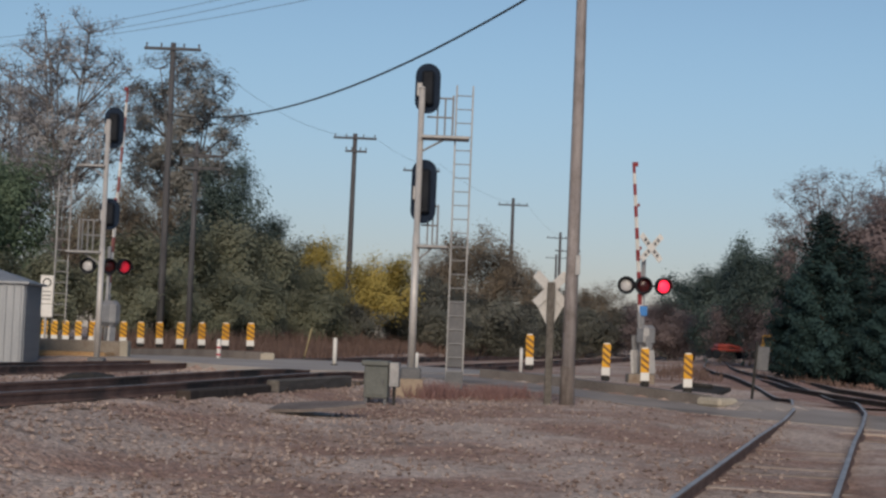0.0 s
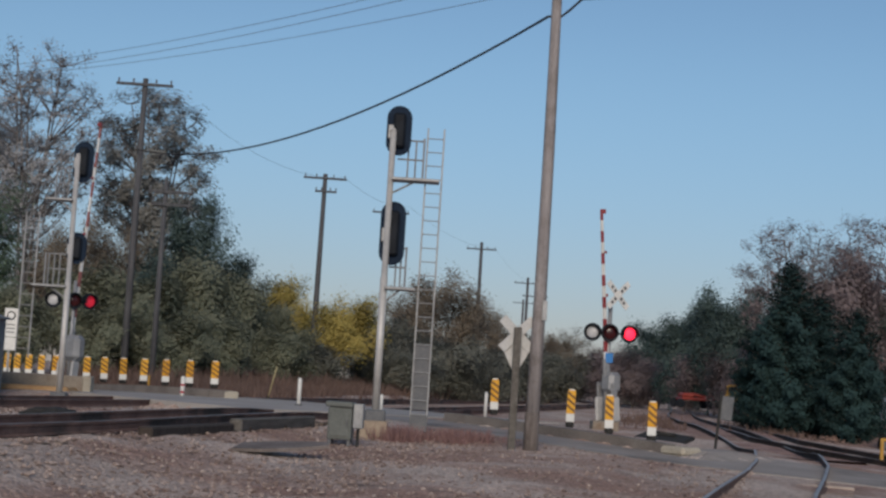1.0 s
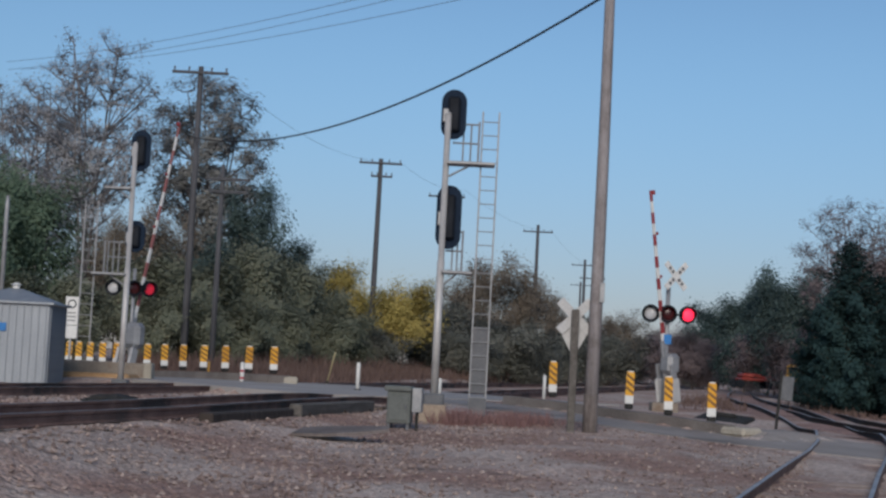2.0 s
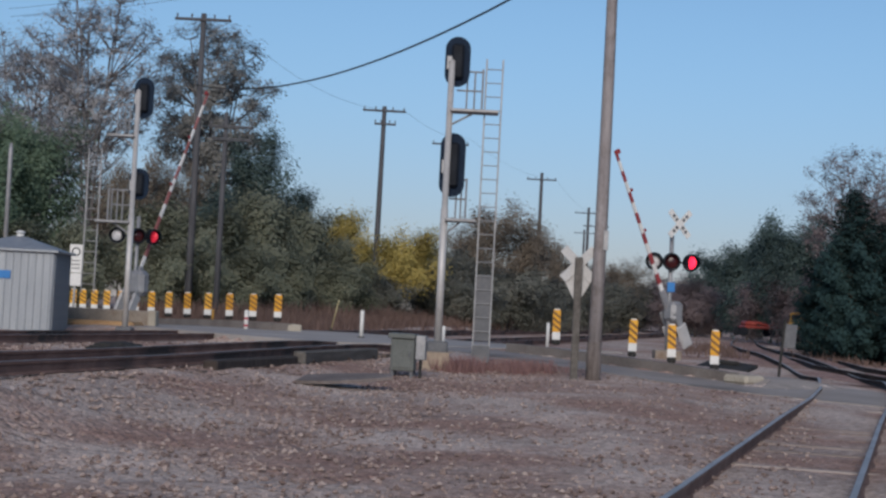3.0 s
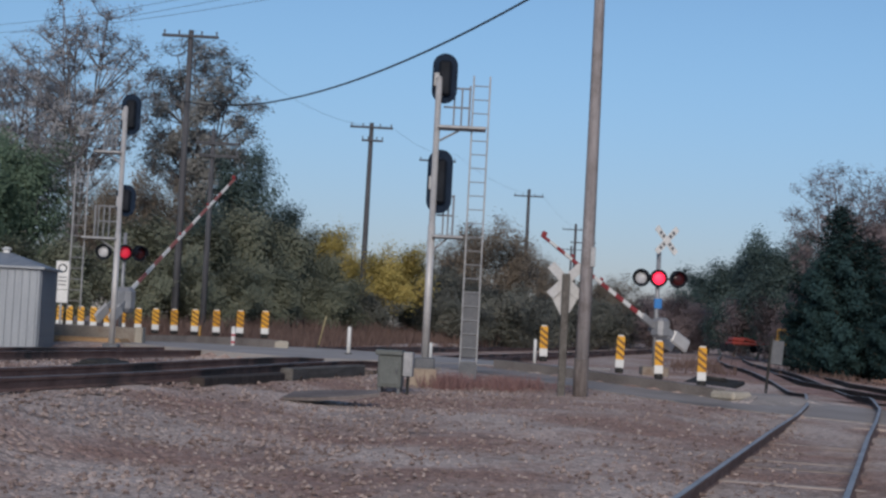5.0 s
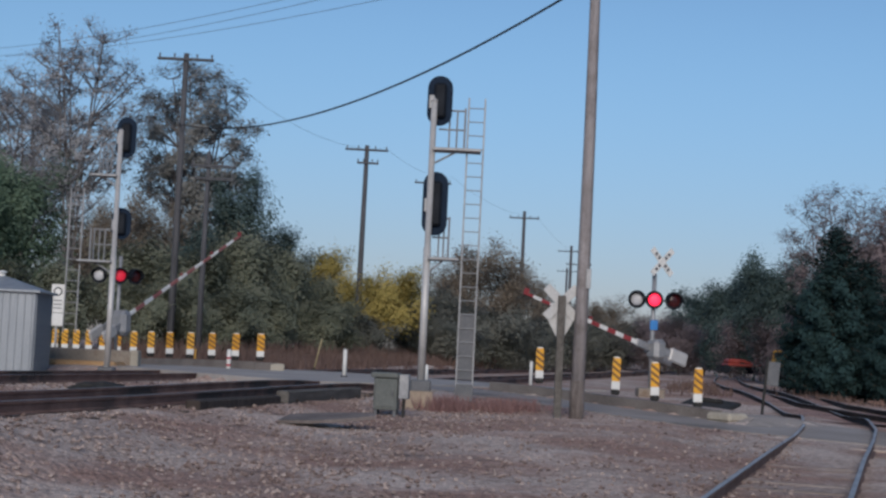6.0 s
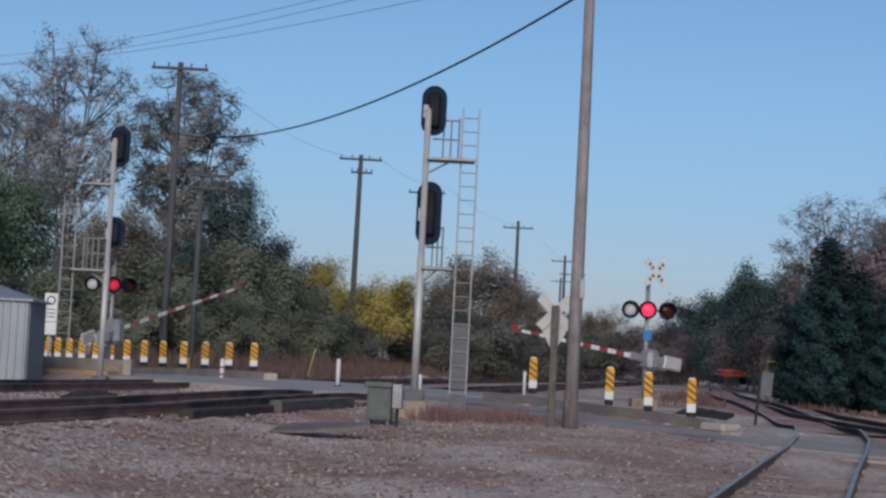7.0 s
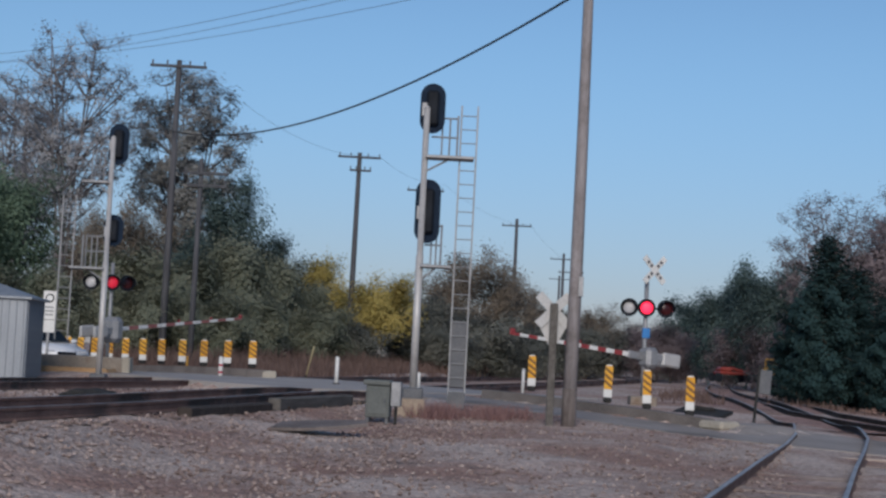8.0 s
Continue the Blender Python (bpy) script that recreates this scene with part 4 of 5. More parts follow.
def octagon(r):
    return [(r * math.cos(radians(22.5 + 45 * k)), 1.36 + r * math.sin(radians(22.5 + 45 * k))) for k in range(8)]


face = part("border", plate(octagon(0.338), 0.01), "white", t, "white octagonal border")
part("field", plate(octagon(0.308), 0.016), "stop_red", face)
txt = bpy.data.curves.new("word", "FONT")
txt.body, txt.align_x, txt.align_y, txt.size, txt.extrude, txt.offset = "STOP", "CENTER", "CENTER", 0.25, 0.002, 0.008
word = new("word", txt)
me = bpy.data.meshes.new_from_object(word)
bpy.data.objects.remove(word)
me.materials.append(M["white"])
word = new("word", me)
word.parent = face
word.matrix_basis = pose(0, -0.012, 1.36, 90, 0, 0) @ Matrix.Diagonal((0.83, 1.05, 1, 1))

t = thing("track_sign", 7.46, 38, 0.35, label="small grey sign panel on a dark leaning post", category="sign", ry=4)
part("post", box(0.06, 0.05, 1.5, (0, 0, 0), 0.005), "rubber", t)
part("panel", box(0.3, 0.02, 0.55, (0.16, 0.03, 0.85), 0.008), "dull_grey", t)
t = thing("rubber_mat", 6.62, 40.2, road_z(0) + 0.06, rz=-30, label="folded dark rubber crossing mat on the ballast", category="mat")
part("sheet", box(1.2, 1.2, 0.1, (0, 0, 0.02), 0.03, (9, 5, 0)), "rubber", t)
part("fold", box(0.7, 0.35, 0.12, (-0.1, 0.25, 0.1), 0.04, (-8, 3, 8)), "rubber", t)
t = thing("derail_post", 12.55, 42, 0.25, label="short yellow steel post with a side arm", category="post")
part("tube", box(0.09, 0.09, 0.66, (0, 0, 0), 0.02), "machine_yellow", t)
part("arm", box(0.2, 0.08, 0.08, (0.06, 0, 0.6), 0.02), "machine_yellow", t)
t = thing("equipment_cabinet", 9.12, 24.0, 0.0, rz=-10, label="black steel equipment cabinet by the road", category="cabinet")
part("body", box(0.5, 0.5, 1.35, (0, 0, 0), 0.03), "black", t)
part("lid", box(0.56, 0.56, 0.07, (0, 0, 1.35), 0.02), "black", t)
part("door", box(0.4, 0.02, 1.1, (0, -0.26, 0.15), 0.01), "black", t)


def tank_truck(x, y, z, rz):
    t = thing("tank_truck", x, y, z, rz=rz, label="white tanker truck with a red bumper parked by trees", category="truck")
    bm = bmesh.new()
    n = 24
    prof = [(-1.9, 0.9), (-1.85, 1.05), (1.45, 1.05), (1.5, 0.9)]
    part("tank", tube([(a, 0, 2.05) for a, _ in prof], [r for _, r in prof], n), "white", t, "white ribbed tank", True)
    for a in (-1.3, -0.75, -0.2, 0.35, 0.9):
        part("hoop", tube([(a, 0, 2.05), (a + 0.06, 0, 2.05)], 1.075, n), "silver", t)
    part("chassis", box(5.8, 1.0, 0.25, (0.6, 0, 0.7), 0.03), "black", t)
    cab = part("cab", box(1.25, 2.1, 1.25, (2.2, 0, 0.85), 0.12), "car_white", t)
    part("roof", box(1.0, 1.9, 0.28, (2.1, 0, 2.05), 0.1), "car_white", cab)
    part("bonnet", box(0.9, 1.45, 0.62, (3.15, 0, 0.8), 0.16), "silver", cab, "dull silver bonnet")
    part("windscreen", box(0.05, 1.8, 0.62, (2.93, 0, 1.42), 0.01, (0, -14, 0)), "glass", cab)
    part("grille", box(0.05, 0.85, 0.46, (3.6, 0, 0.85), 0.02), "black", cab)
    for sy in (-1, 1):
        part("headlight", box(0.06, 0.28, 0.18, (3.58, sy * 0.65, 0.95), 0.02), "lens_grey", cab)
        part("mirror", box(0.1, 0.2, 0.4, (2.75, sy * 1.25, 1.5), 0.02), "black", cab)
        for px in (-1.4, -0.3, 3.0):
            w = part("wheel", tube([(0, -0.15, 0), (0, 0.15, 0)], 0.5, 18), "rubber", t, "", True)
            w.matrix_basis = pose(px, sy * 0.9, 0.5)
            part("rim", tube([(0, -0.155, 0), (0, 0.155, 0)], 0.28, 12), "galv", w)
    part("bumper", box(0.2, 2.0, 0.5, (3.65, 0, 0.35), 0.04), "red", t, "red front bumper")
    for sy in (-1, 1):
        part("side_window", box(0.5, 0.03, 0.45, (2.25, sy * 1.06, 1.5), 0.01), "glass", cab)
        part("mudguard", box(1.0, 0.35, 0.2, (3.05, sy * 0.9, 0.85), 0.08), "dull_grey", cab)
    part("exhaust", tube([(1.45, -0.9, 0.9), (1.45, -0.9, 3.3)], 0.06, 8), "galv", t)
    return t


tank_truck(25.0, 77.5, -0.42, -70)
t = thing("service_truck", 29.0, 80, -0.42, rz=-70, label="white service truck with yellow boom gear", category="truck")
part("cab", box(1.6, 2.0, 1.5, (1.0, 0, 0.6), 0.15), "car_white", t)
part("windscreen", box(0.05, 1.6, 0.55, (1.86, 0, 1.35), 0.01, (0, -10, 0)), "glass", t)
part("bed", box(3.2, 2.1, 0.9, (-1.5, 0, 0.6), 0.05), "dull_grey", t, "grey tool bed")
part("toolbox", box(0.5, 2.14, 0.5, (0.0, 0, 0.9), 0.05), "machine_yellow", t)
part("boom", box(3.6, 0.3, 0.3, (-0.7, 0, 2.0), 0.05), "white", t)
for sy in (-1, 1):
    for px in (-2.2, 1.1):
        part("wheel", tube([(px, sy * 0.8 - 0.15, 0.45), (px, sy * 0.8 + 0.15, 0.45)], 0.45, 16), "rubber", t)

t = thing("track_machine", 20.0, 110, 1.1, rz=8, label="orange-red track maintenance machine standing on rails", category="rail machine")
part("deck", box(2.1, 1.5, 0.2, (0, 0, 0.5), 0.08), "orange", t)
part("hood", box(0.9, 1.2, 0.34, (-0.5, 0, 0.66), 0.14), "orange", t)
part("boom", box(1.3, 0.3, 0.2, (0.35, -0.3, 0.72), 0.07, (0, 12, 0)), "orange", t)
part("mast_post", box(0.35, 0.35, 1.1, (1.3, 0, 0.0), 0.05), "red", t)
for px in (-1.1, 1.0):
    for sy in (-1, 1):
        part("wheel", tube([(px, sy * 0.72 - 0.06, 0.3), (px, sy * 0.72 + 0.06, 0.3)], 0.3, 14), "black", t)
t = thing("excavator", 20.6, 100, 1.15, rz=-20, label="yellow tracked loader parked beside the rails", category="excavator")
part("body", box(1.1, 1.3, 0.55, (0.1, 0, 0.5), 0.16), "machine_yellow", t)
cab = part("cab", box(0.6, 0.8, 0.55, (-0.05, 0, 1.0), 0.08), "machine_yellow", t)
part("window", box(0.42, 0.82, 0.33, (-0.05, 0, 1.12), 0.02), "glass", cab)
part("boom", box(0.8, 0.18, 0.18, (0.45, -0.3, 1.15), 0.06, (0, 30, 0)), "machine_yellow", t)
for sy in (-1, 1):
    part("crawler", box(1.9, 0.35, 0.5, (0, sy * 0.6, 0.05), 0.18), "rubber", t)


# ---- trees ----
def limbs(rng, h, spread, levels, lean=0.0, first=0.25, n1=9, upward=0.7):
    """Segments of a branching tree, each with radii, and the places of its twigs."""
    segs, tips = [], []
    pts = [Vector((0, 0, 0))]
    r0 = 0.012 * h + 0.05
    for k in range(1, 8):
        pts.append(Vector((rng.uniform(-1, 1) * 0.015 * h + lean * k, rng.uniform(-1, 1) * 0.015 * h, h * 0.92 * k / 7)))
    segs.append((pts, [r0 * (1 - 0.85 * k / 7) for k in range(8)]))

    def grow(base, way, length, r, level):
        p, out = base.copy(), [base.copy()]
        d = way.normalized()
        for k in range(3):
            d = (d + Vector((rng.uniform(-1, 1), rng.uniform(-1, 1), rng.uniform(-0.4, 0.9))) * 0.22).normalized()
            p = p + d * length / 3
            out.append(p.copy())
        segs.append((out, [r, r * 0.8, r * 0.6, r * 0.35]))
        if level == 0:
            tips.extend(out[1:])
            return
        for k in range(4 if level > 1 else 3):
            q = out[1 + k % 3]
            nd = (d + Vector((rng.uniform(-1, 1), rng.uniform(-1, 1), rng.uniform(-0.5, 0.8))) * 0.9).normalized()
            grow(q, nd, length * rng.uniform(0.45, 0.65), r * 0.5, level - 1)

    for k in range(n1):
        f = first + (0.95 - first) * (k + 0.5) / n1
        i = min(6, int(f * 7))
        base = pts[i].lerp(pts[i + 1], f * 7 - i)
        a = 2.4 * k + rng.uniform(-0.4, 0.4)
        up = upward * (0.5 + f)
        grow(base, Vector((math.cos(a), math.sin(a), up)), spread * (1.15 - 0.6 * abs(f - 0.45)) * rng.uniform(0.75, 1.1), r0 * 0.4 * (1.1 - f), levels)
    return segs, tips


def wood_mesh(name, segs, sides=5):
    v, f = [], []
    for pts, radii in segs:
        base = len(v)
        for i, p in enumerate(pts):
            way = (pts[min(i + 1, len(pts) - 1)] - pts[max(i - 1, 0)]).normalized()
            side = way.cross(Vector((0.3, 0.2, 1)) if abs(way.z) < 0.95 else Vector((1, 0, 0))).normalized()
            up = side.cross(way)
            v += [p + radii[i] * (math.cos(2 * math.pi * k / sides) * side + math.sin(2 * math.pi * k / sides) * up) for k in range(sides)]
        for i in range(len(pts) - 1):
            f += [(base + i * sides + k, base + i * sides + (k + 1) % sides, base + (i + 1) * sides + (k + 1) % sides, base + (i + 1) * sides + k) for k in range(sides)]
    me = bpy.data.meshes.new(name)
    me.from_pydata([tuple(p) for p in v], [], f)
    return me


def leaf_mesh(name, centres, per, spread, size, rng, flat=1.0):
    """Many small pointed leaves scattered round the places given."""
    size *= 0.76
    c = np.repeat(np.array([tuple(p) for p in centres]), round(per * 1.75), axis=0)
    n = len(c)
    c = c + rng.normal(0, 1, (n, 3)) * np.array([spread, spread, spread * flat])
    # leaves turn their faces outwards from the crown and up to the light
    mid = c.mean(axis=0) * np.array([1, 1, 0.75])
    out = (c - mid) / (np.std(c, axis=0) + 1e-6) * 0.6 + np.array([0, 0, 0.45]) + rng.normal(0, 0.42, (n, 3))
    out /= np.linalg.norm(out, axis=1)[:, None]
    a = np.cross(out, rng.normal(0, 1, (n, 3)))
    a /= np.linalg.norm(a, axis=1)[:, None]
    b = np.cross(out, a)
    s = (size * rng.uniform(0.55, 1.35, n))[:, None]
    blade = np.stack([c - a * s * 0.8 - b * s * 0.55, c - a * s * 0.5 + b * s * 0.7, c + a * s * 1.2], 1).reshape(-1, 3)
    me = bpy.data.meshes.new(name)
    me.vertices.add(3 * n)
    me.vertices.foreach_set("co", blade.ravel())
    me.loops.add(3 * n)
    me.loops.foreach_set("vertex_index", np.arange(3 * n))
    me.polygons.add(n)
    me.polygons.foreach_set("loop_start", np.arange(0, 3 * n, 3))
    me.update(calc_edges=True)
    return me


def clumped(rng, h, stems, zc, rx, rz, clumps, loose):
    """A tree of several stems whose limbs reach out to clumps of twigs, spread through an egg-shaped crown."""
    segs, tips, trunks, spots = [], [], [], []
    for k in range(stems):
        a, p = 6.28 * k / stems + rng.uniform(-0.5, 0.5), Vector((rng.uniform(-0.4, 0.4), rng.uniform(-0.4, 0.4), 0))
        reach, top = rx * rng.uniform(0.15, 0.6), zc + rz * rng.uniform(0.45, 0.85)
        pts = []
        for i in range(9):
            f = i / 8
            pts.append(p + Vector((math.cos(a) * reach * f ** 1.5, math.sin(a) * reach * f ** 1.5, top * f)) + Vector((rng.uniform(-1, 1), rng.uniform(-1, 1), 0)) * 0.12)
        segs.append((pts, [0.0075 * h * (1 - 0.8 * i / 8) for i in range(9)]))
        trunks += pts[2:]
    tries = 0
    while len(spots) < clumps and tries < 20000:
        tries += 1
        d = Vector((rng.gauss(0, 1), rng.gauss(0, 1), rng.gauss(0, 1))).normalized() * rng.uniform(0.25, 1.0) ** 0.5
        q = Vector((d.x * rx, d.y * rx, zc + d.z * rz))
        if d.z < 0:
            q.x, q.y = q.x * (1 + 0.35 * d.z), q.y * (1 + 0.35 * d.z)
        if all((q - o).length > loose for o in spots):
            spots.append(q)
    for q in spots:
        base = min(trunks, key=lambda t: abs((q - t).xy.length * 1.1 - (q.z - t.z)) + 0.5 * (q - t).length)
        mid = base.lerp(q, 0.55) + Vector((rng.uniform(-1, 1), rng.uniform(-1, 1), -0.6)) * 0.25
        segs.append(([base, mid, q], [0.0028 * h, 0.002 * h, 0.0012 * h]))
        for k in range(7):
            out = Vector((rng.gauss(0, 1), rng.gauss(0, 1), rng.gauss(0.5, 0.8))).normalized() * loose * rng.uniform(0.45, 0.95)
            bend = q + out * 0.5 + Vector((rng.uniform(-1, 1), rng.uniform(-1, 1), 0)) * 0.08
            segs.append(([q, bend, q + out], [0.0011 * h, 0.0008 * h, 0.0005 * h]))
            tips += [bend, q + out]
    return segs, tips


def tree_kind(seed, h, width, leaf, label, levels=2, per=8, size=0.2, puff=0.45, first=0.25, n1=10, bark="bark", upward=0.7, category="tree", name="tree", sides=5, fork=None):
    """One tree of unit kind; copies are set out afterwards."""
    rng, nrng = random.Random(seed), np.random.default_rng(seed)
    segs, tips = limbs(rng, h, width * 0.5, levels, first=first, n1=n1, upward=upward) if fork is None else clumped(rng, h, *fork)
    t = thing(name, 0, 0, -50, label=label, category=category)
    me = wood_mesh("trunk", segs, sides)
    me.materials.append(M[bark])
    o = new("trunk", me)
    o.parent = t
    me = leaf_mesh("crown", tips, per, puff, size, nrng)
    me.materials.append(LEAF[leaf])
    o = new("crown", me)
    o.parent = t
    co = np.empty(3 * len(me.vertices))
    me.vertices.foreach_get("co", co)
    co = co.reshape(-1, 3)
    return t, float(np.percentile(co[:, 2], 99.5)), float(np.percentile(np.hypot(co[:, 0], co[:, 1]), 97)) * 2


def plant(kind, rows, base=None, seed=1):
    """Sets out copies of a kind of tree: rows of x, y, height, width."""
    t, h, w = kind
    rng = random.Random(seed)
    for k, (x, y, hh, ww) in enumerate(rows):
        z = land(x, y) - 0.1 if base is None else base
        m = pose(x, y, z, 0, 0, rng.uniform(0, 360)) @ Matrix.Diagonal((ww / w, ww / w, hh / h, 1))
        if k == 0 and t.location.z < -40:
            t.matrix_basis = m
        else:
            copy_thing(t, m).scale = (ww / w, ww / w, hh / h)


tall_a = tree_kind(3, 18, 7.5, "sparse", "tall poplar with thinning grey-green autumn leaves", per=4, size=0.12, puff=0.19, sides=4, bark="grey_bark", fork=(5, 12.4, 3.9, 6.0, 120, 0.75))
tall_b = tree_kind(8, 17.5, 7.5, "oval", "tall oval tree with dark clumps of grey-green leaves", per=8, size=0.125, puff=0.21, sides=4, bark="grey_bark", fork=(4, 12.0, 3.4, 5.6, 115, 0.75))
plant(tall_a, [(-21.2, 92, 18.4, 7.8), (-29.6, 108, 18.0, 8.0), (-25.6, 99, 16.6, 7.4)], seed=2)
plant(tall_b, [(-15.7, 100, 17.7, 8.0)], seed=3)
green_a = tree_kind(11, 9, 6, "green", "dense green broadleaf tree", 2, 36, 0.165, 0.5, 0.1, 12)
plant(green_a, [(-20.7, 78, 8.9, 5.8), (-23.6, 80, 9.2, 7), (-22.0, 75, 7.4, 5.5)], seed=4)
dark_a = tree_kind(15, 10.5, 6, "dark", "dark green broadleaf tree", 2, 32, 0.165, 0.42, 0.12, 12)
plant(dark_a, [(-12.1, 95, 10.7, 5.0), (-10.4, 99, 7.8, 4.8), (-14.6, 104, 8.6, 5), (-13.2, 88, 6.6, 5.2)], seed=5)
olive_a = tree_kind(21, 5.5, 5, "olive", "bushy olive-green roadside shrub", 2, 28, 0.155, 0.42, 0.02, 12, category="shrub", name="shrub", upward=0.9)
plant(olive_a, [(-15.6, 80, 5.6, 5), (-12.3, 78, 5.2, 5), (-10.4, 82, 6.2, 5.4), (-8.4, 86, 6.0, 4.6), (-6.9, 91, 4.6, 4.4), (-13.2, 74, 3.5, 4), (-17.2, 74, 4.0, 4.6), (-10.2, 74, 3.2, 4), (-8.2, 78, 3.4, 4), (-20.6, 73, 4, 5), (-5.8, 84, 3.0, 4)], seed=6)
yellow_a = tree_kind(25, 5.5, 5, "yellow", "small tree in bright yellow autumn leaf", 2, 32, 0.14, 0.42, 0.3, 11)
plant(yellow_a, [(-7.3, 102, 6.8, 4.4), (-3.1, 96, 5.6, 5.0), (-5.4, 105, 5.2, 4.2)], seed=7)
brown_a = tree_kind(31, 8.5, 8, "brown", "rounded brown-green autumn tree", 2, 30, 0.165, 0.5, 0.1, 13)
plant(brown_a, [(-19.4, 93, 8.2, 4.8), (-21.6, 97, 7.4, 4.6), (-15.3, 97, 8.4, 4.8), (-17.2, 90, 8.6, 5.4), (-14.9, 92, 7.0, 4.6), (3.2, 125, 9.2, 9.5), (1.0, 119, 7.4, 6), (6.8, 136, 8.0, 6.6), (11.3, 150, 6.0, 8), (15.3, 162, 7.4, 8), (22.5, 200, 6.6, 9), (30, 215, 7.5, 11)], seed=8)
scrub_a = tree_kind(35, 4, 5, "scrub", "low brown-green scrub bush", 2, 24, 0.155, 0.42, 0.02, 12, category="shrub", name="shrub", upward=0.9)
plant(scrub_a, [(-0.5, 113, 5.2, 5.5), (-1.6, 101, 3.9, 4.6), (3.4, 106, 4.2, 6), (7.2, 121, 4.2, 6.5), (-4.5, 93, 2.6, 4), (0.8, 98, 2.6, 4.6), (5.5, 112, 3, 5), (10, 130, 4, 6), (13.5, 145, 4.5, 7), (18, 175, 5, 9), (26, 190, 5, 9)], seed=9)
far_a = tree_kind(41, 8, 6, "dark", "distant dark green tree along the railway", 2, 34, 0.18, 0.5, 0.06, 12)
plant(far_a, [(24.0, 136, 8.6, 6.4), (22.6, 116, 8.8, 5.6), (22.2, 106, 8.2, 5.2), (24.2, 151, 7.8, 7.4), (28, 128, 8, 7)], seed=10)
mix_a = tree_kind(45, 5, 5, "russet", "thin russet autumn thicket", 2, 27, 0.135, 0.45, 0.03, 13, category="shrub", name="shrub", upward=1.0)
plant(mix_a, [(22.5, 118, 5, 6), (22.2, 104, 4.8, 5.4), (21, 145, 5, 6), (21.8, 95, 5.6, 4.6), (23.2, 171, 6.6, 8), (22.5, 84, 9.4, 6.5), (25.5, 90, 10.2, 6), (27.8, 90, 9.0, 6), (24, 155, 6, 7)], seed=11)
bare_a = tree_kind(51, 11, 5, "russet", "nearly bare tree with fine grey twigs", per=4, size=0.085, puff=0.17, sides=4, bark="grey_bark", fork=(6, 7.4, 2.6, 3.8, 110, 0.55))
plant(bare_a, [(20.4, 86, 11.0, 5.6), (26.4, 92, 12.2, 6.5), (23.2, 88, 10.2, 6)], seed=12)
green_b = tree_kind(55, 11, 6, "shade", "large dark green broadleaf tree", 2, 24, 0.2, 0.48, 0.15, 13)
plant(green_b, [(31.4, 89, 11.4, 6.4), (27.5, 88, 7.8, 5), (33.2, 85, 10.4, 6), (36, 92, 12, 8), (25.4, 87, 6.2, 5), (29.5, 91, 6.8, 5.4), (32.5, 88, 6.8, 5), (36, 92, 7, 6)], seed=13)


def conifer(seed, h, w, label):
    rng, nrng = random.Random(seed), np.random.default_rng(seed)
    t = thing("conifer", 0, 0, -50, label=label, category="tree")
    segs = [([Vector((0, 0, h * k / 5)) for k in range(6)], [0.2 - 0.036 * k for k in range(6)])]
    cent = []
    for k in range(120):
        f = (k + 0.5) / 120
        z = h * (0.02 + 0.97 * f)
        reach = 0.5 * w * (1 - f) ** 0.62 * rng.choice((0.6, 0.75, 0.9, 1.0, 1.3)) * rng.uniform(0.85, 1.1) + 0.15
        a = 2.4 * k + rng.uniform(-0.3, 0.3)
        tip = Vector((math.cos(a) * reach, math.sin(a) * reach, z + reach * 0.35))
        base = Vector((0, 0, z))
        segs.append(([base, base.lerp(tip, 0.5), tip], [0.035, 0.025, 0.012]))
        for q in np.linspace(0.25, 1.0, max(2, int(reach * 5))):
            cent.append(base.lerp(tip, float(q)))
    me = wood_mesh("trunk", segs)
    me.materials.append(M["bark"])
    o = new("trunk", me)
    o.parent = t
    me = leaf_mesh("crown", cent, 24, 0.15, 0.112, nrng, 0.8)
    me.materials.append(LEAF["fir"])
    o = new("crown", me)
    o.parent = t
    return t, h, w * 1.1


fir = conifer(61, 7, 4.4, "dense dark green conifer beside the tracks")
plant(fir, [(14.75, 62, 6.55, 4.0), (17.0, 60.5, 5.0, 3.5), (15.4, 66, 5.2, 3.6), (16.5, 64, 5.6, 3.8), (14.2, 63.5, 4.2, 2.8)], seed=14)


# ---- dry grass, weeds and stones ----
def blades(name, spots, leaf, label, h, per, spread, seed, width=0.02):
    rng = np.random.default_rng(seed)
    v, f = [], []
    for x, y, k in spots:
        for _ in range(per):
            px, py = x + rng.normal(0, spread), y + rng.normal(0, spread)
            z = land(px, py)
            hh = h * k * rng.uniform(0.5, 1.2)
            a, lean = rng.uniform(0, 6.28), rng.normal(0, 0.3)
            dx, dy = math.cos(a) * width, math.sin(a) * width
            i = len(v)
            v += [(px - dx, py - dy, z), (px + dx, py + dy, z), (px + lean * hh, py + lean * hh * 0.5, z + hh)]
            f.append((i, i + 1, i + 2))
    ob = raw(name, v, f, LEAF[leaf])
    return tagged(ob, label, "grass", kind="stuff")


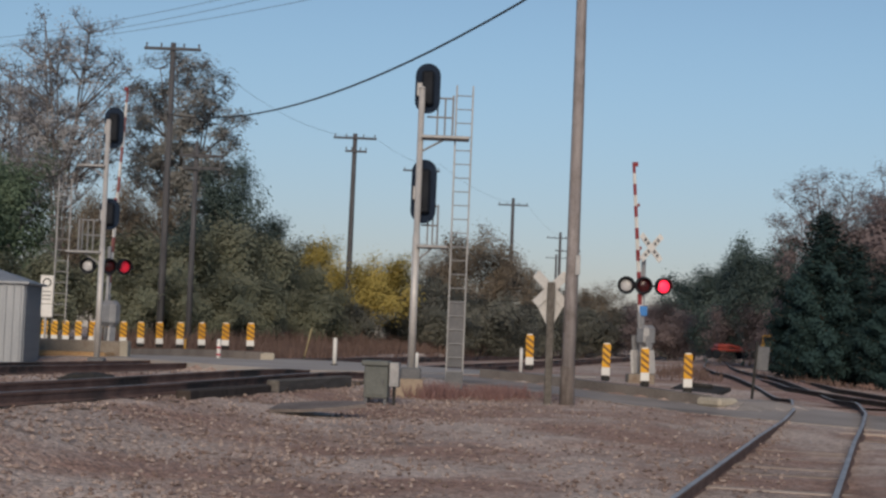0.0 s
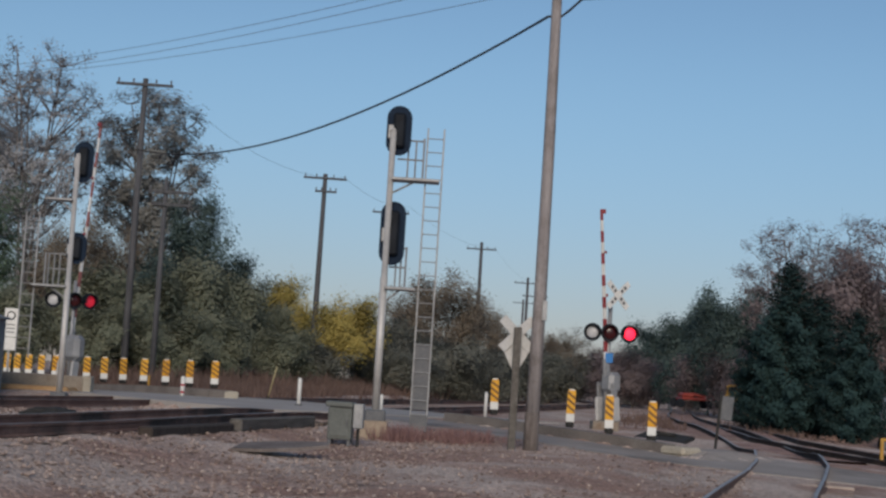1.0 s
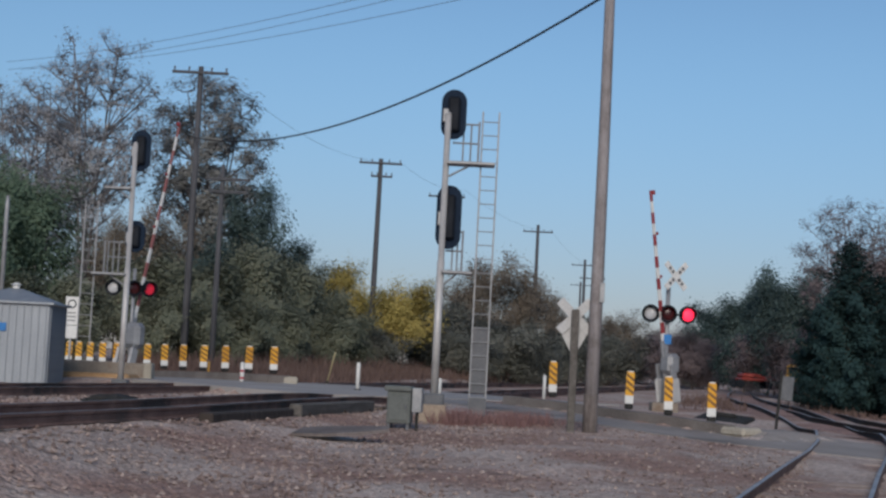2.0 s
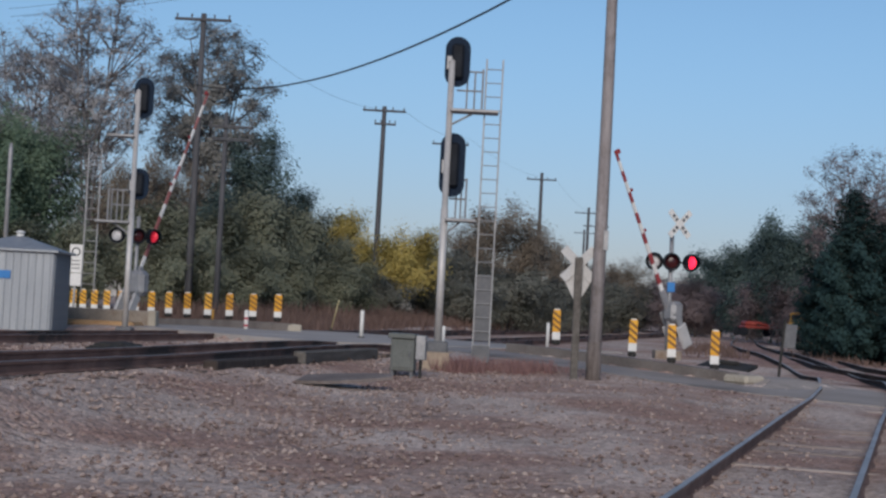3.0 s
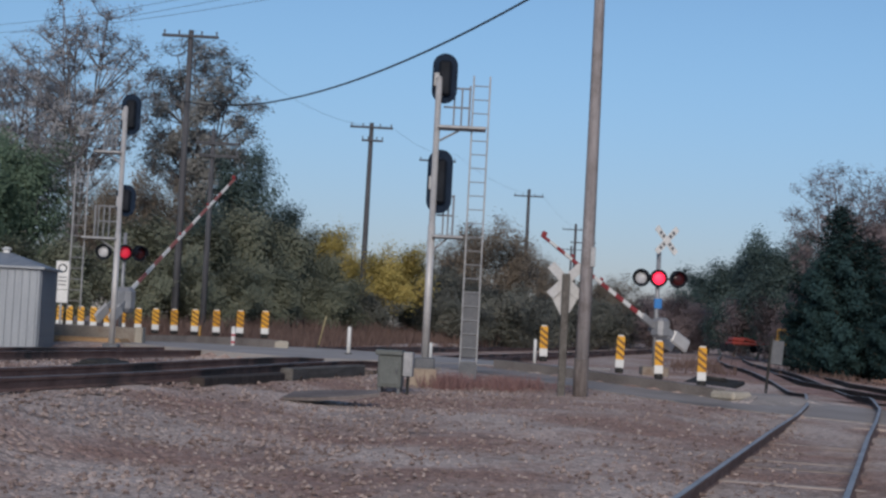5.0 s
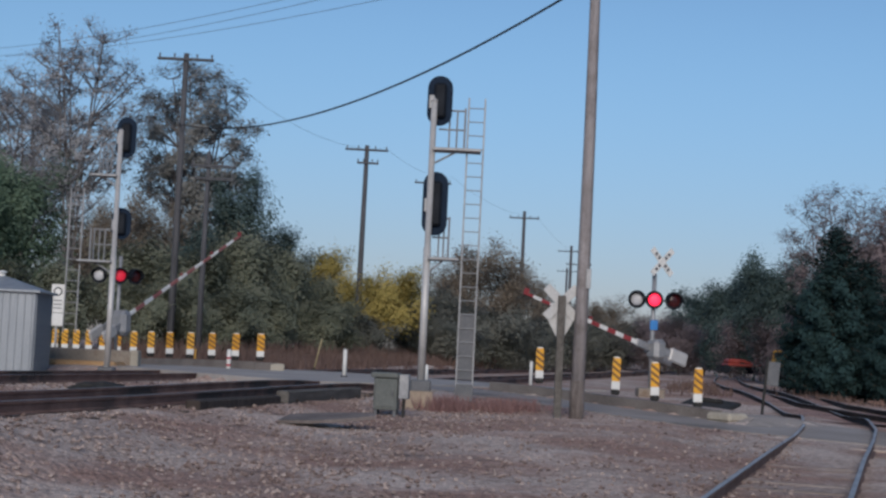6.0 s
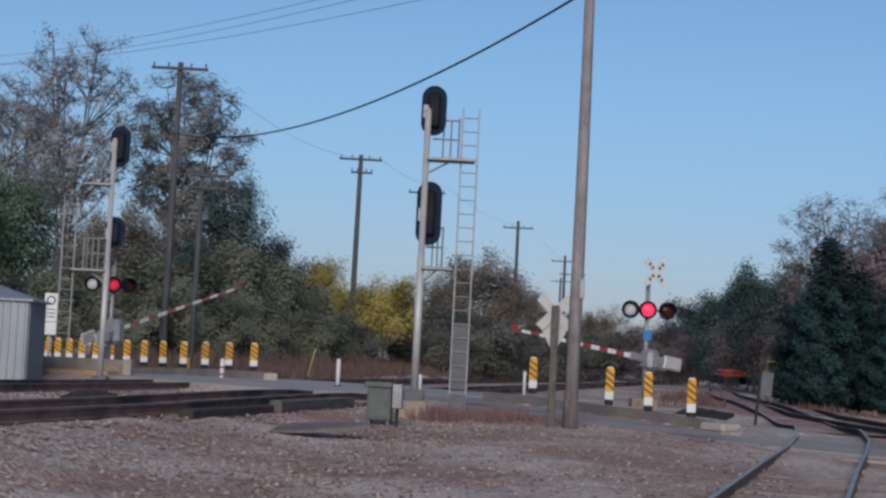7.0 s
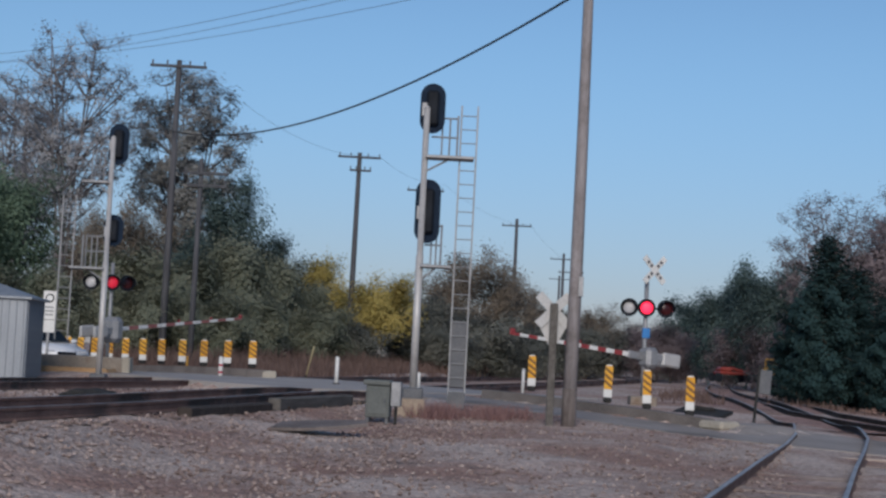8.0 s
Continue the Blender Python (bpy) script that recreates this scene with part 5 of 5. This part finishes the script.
rng = np.random.default_rng(5)
spots = []
for _ in range(900):
    y = rng.uniform(58, 105)
    x = 0.195 * y - 9.23 - rng.uniform(11.5, 19)
    spots.append((x, y, rng.uniform(0.6, 1.3)))
for _ in range(500):
    y = rng.uniform(52, 130)
    x = 0.195 * y - 9.23 - rng.uniform(8.8, 12.5)
    spots.append((x, y, rng.uniform(0.4, 0.9)))
blades("dry_grass", [s for s in spots if abs(road_sw(s[0], s[1])[1]) > 6.2], "grass", "dry brown grass along the railway bank", 0.8, 26, 0.5, 6, 0.035)
spots = [(rng.uniform(8, 15), rng.uniform(56, 84), rng.uniform(0.4, 1)) for _ in range(250)]
blades("dry_grass", [s for s in spots if across(*s[:2]) > 6 and abs(s[0] - spur_c(s[1])[0]) > 1.5], "grass", "dry brown grass beside the spur", 0.4, 20, 0.5, 7, 0.03)
weeds = [(0.1 + rng.normal(0, 0.25), 34.4 + rng.normal(0, 0.3), 1) for _ in range(14)] + [(1.25 + rng.normal(0, 0.3), 34.6 + rng.normal(0, 0.3), 0.8) for _ in range(14)]
blades("weeds", weeds, "weed", "reddish dry weeds on the gravel by the signal", 0.34, 60, 0.14, 8, 0.012)


def stones(count, area, lo, hi, seed, label):
    rng = np.random.default_rng(seed)
    shape = np.array([(1, 0, 0), (-1, 0, 0), (0, 1, 0), (0, -1, 0), (0, 0, 1), (0, 0, -0.6), (0.6, 0.6, 0.5), (-0.6, 0.5, 0.55)])
    tri = [(0, 2, 6), (6, 2, 4), (0, 6, 4), (2, 1, 7), (7, 1, 4), (2, 7, 4), (1, 3, 4), (3, 0, 4), (2, 0, 5), (1, 2, 5), (3, 1, 5), (0, 3, 5)]
    v, f = [], []
    for _ in range(count):
        x, y = area(rng)
        if on_road(x, y):
            continue
        r = lo + (hi - lo) * rng.random() ** 3
        pts = shape * r * rng.uniform(0.6, 1.2, (8, 3)) * (1, 1, 0.75)
        a = rng.uniform(0, 6.28)
        c, sn = math.cos(a), math.sin(a)
        z = land(x, y) + 0.3 * r
        i = len(v)
        v += [(x + c * p[0] - sn * p[1], y + sn * p[0] + c * p[1], z + p[2]) for p in pts]
        f += [(i + a0, i + b0, i + c0) for a0, b0, c0 in tri]
    return tagged(raw("gravel_stones", v, f, "stone"), label, "stones", kind="stuff")


def fore(rng):
    y = 10 + 26 * rng.random() ** 1.35
    return rng.uniform(-0.33, 0.22) * y, y


def bank(rng):
    y = rng.uniform(15, 36)
    return 0.195 * y - 9.23 + rng.uniform(0.2, 4.5), y


def bed(rng):
    y = rng.uniform(16, 60)
    return 0.195 * y - 9.23 - rng.uniform(-0.4, 9), y


stones(16000, fore, 0.008, 0.05, 11, "loose grey-brown crushed stones on the yard")
stones(4500, bank, 0.012, 0.05, 12, "loose pinkish ballast stones on the track bank")
stones(5000, bed, 0.02, 0.06, 13, "ballast stones between the rails")


# ---- what moves ----
def motions():
    right = [(0, 84), (1.0, 83.5), (1.5, 83.5), (1.8, 82), (2.2, 77.5), (2.8, 66), (3.5, 53.5), (4.0, 45), (4.5, 36), (5.2, 25), (5.8, 17.5), (6.5, 11), (7.0, 7), (7.5, 5.5), (8.0, 5)]
    left = [(0, 86), (1.0, 85), (1.5, 80.5), (2.2, 73.5), (2.8, 66), (3.5, 57.5), (4.0, 50), (4.5, 43), (5.2, 36), (5.8, 29.5), (6.5, 21.5), (7.0, 15), (7.5, 10), (8.0, 5.5)]
    for arm, rows in ((arm_r, right), (arm_l, left)):
        at = arm.matrix_basis.copy()
        walk(arm, [(t, at @ pose(0, 0, 0, 0, -a, 0)) for t, a in rows])
    # flashers: times at which the lit lamp changes over from one to the other
    flips = (0.28, 0.78, 1.35, 1.85, 2.4, 2.95, 3.5, 4.0, 4.6, 5.15, 5.7, 6.22, 6.8, 7.33, 7.8)
    for lenses, state in ((lens_r, 1), (lens_l, 1)):
        for k, lens in enumerate(lenses):
            at = lens.matrix_basis.copy()
            on = k == state
            ang = 0 if on else 180
            rows = [(0.0, ang)]
            for tf in flips:
                new_ang = ang + 180
                # one lamp goes dark just before the other lights
                t0 = round(30 * (tf - 0.1 if ang % 360 == 0 else tf)) / 30
                rows += [(t0 + k / 30, ang + 60 * k) for k in range(4)]
                ang = new_ang
            rows.append((8.0, ang))
            walk(lens, [(t, at @ pose(0, 0, 0, 0, 0, a)) for t, a in rows])
    rows = []
    for t, x, y, rz in ((0.0, -36.0, 70.5, -16), (2.0, -30.5, 68.6, -22), (4.0, -25.2, 66.2, -30), (6.0, -20.0, 63.0, -40), (7.0, -16.5, 60.4, -47), (7.4, -15.25, 59.35, -49), (7.7, -14.5, 58.75, -50), (8.0, -14.0, 58.3, -51)):
        rows.append((t, pose(x, y, 0.58, 0, 0, rz)))
    walk(sedan, rows)


motions()
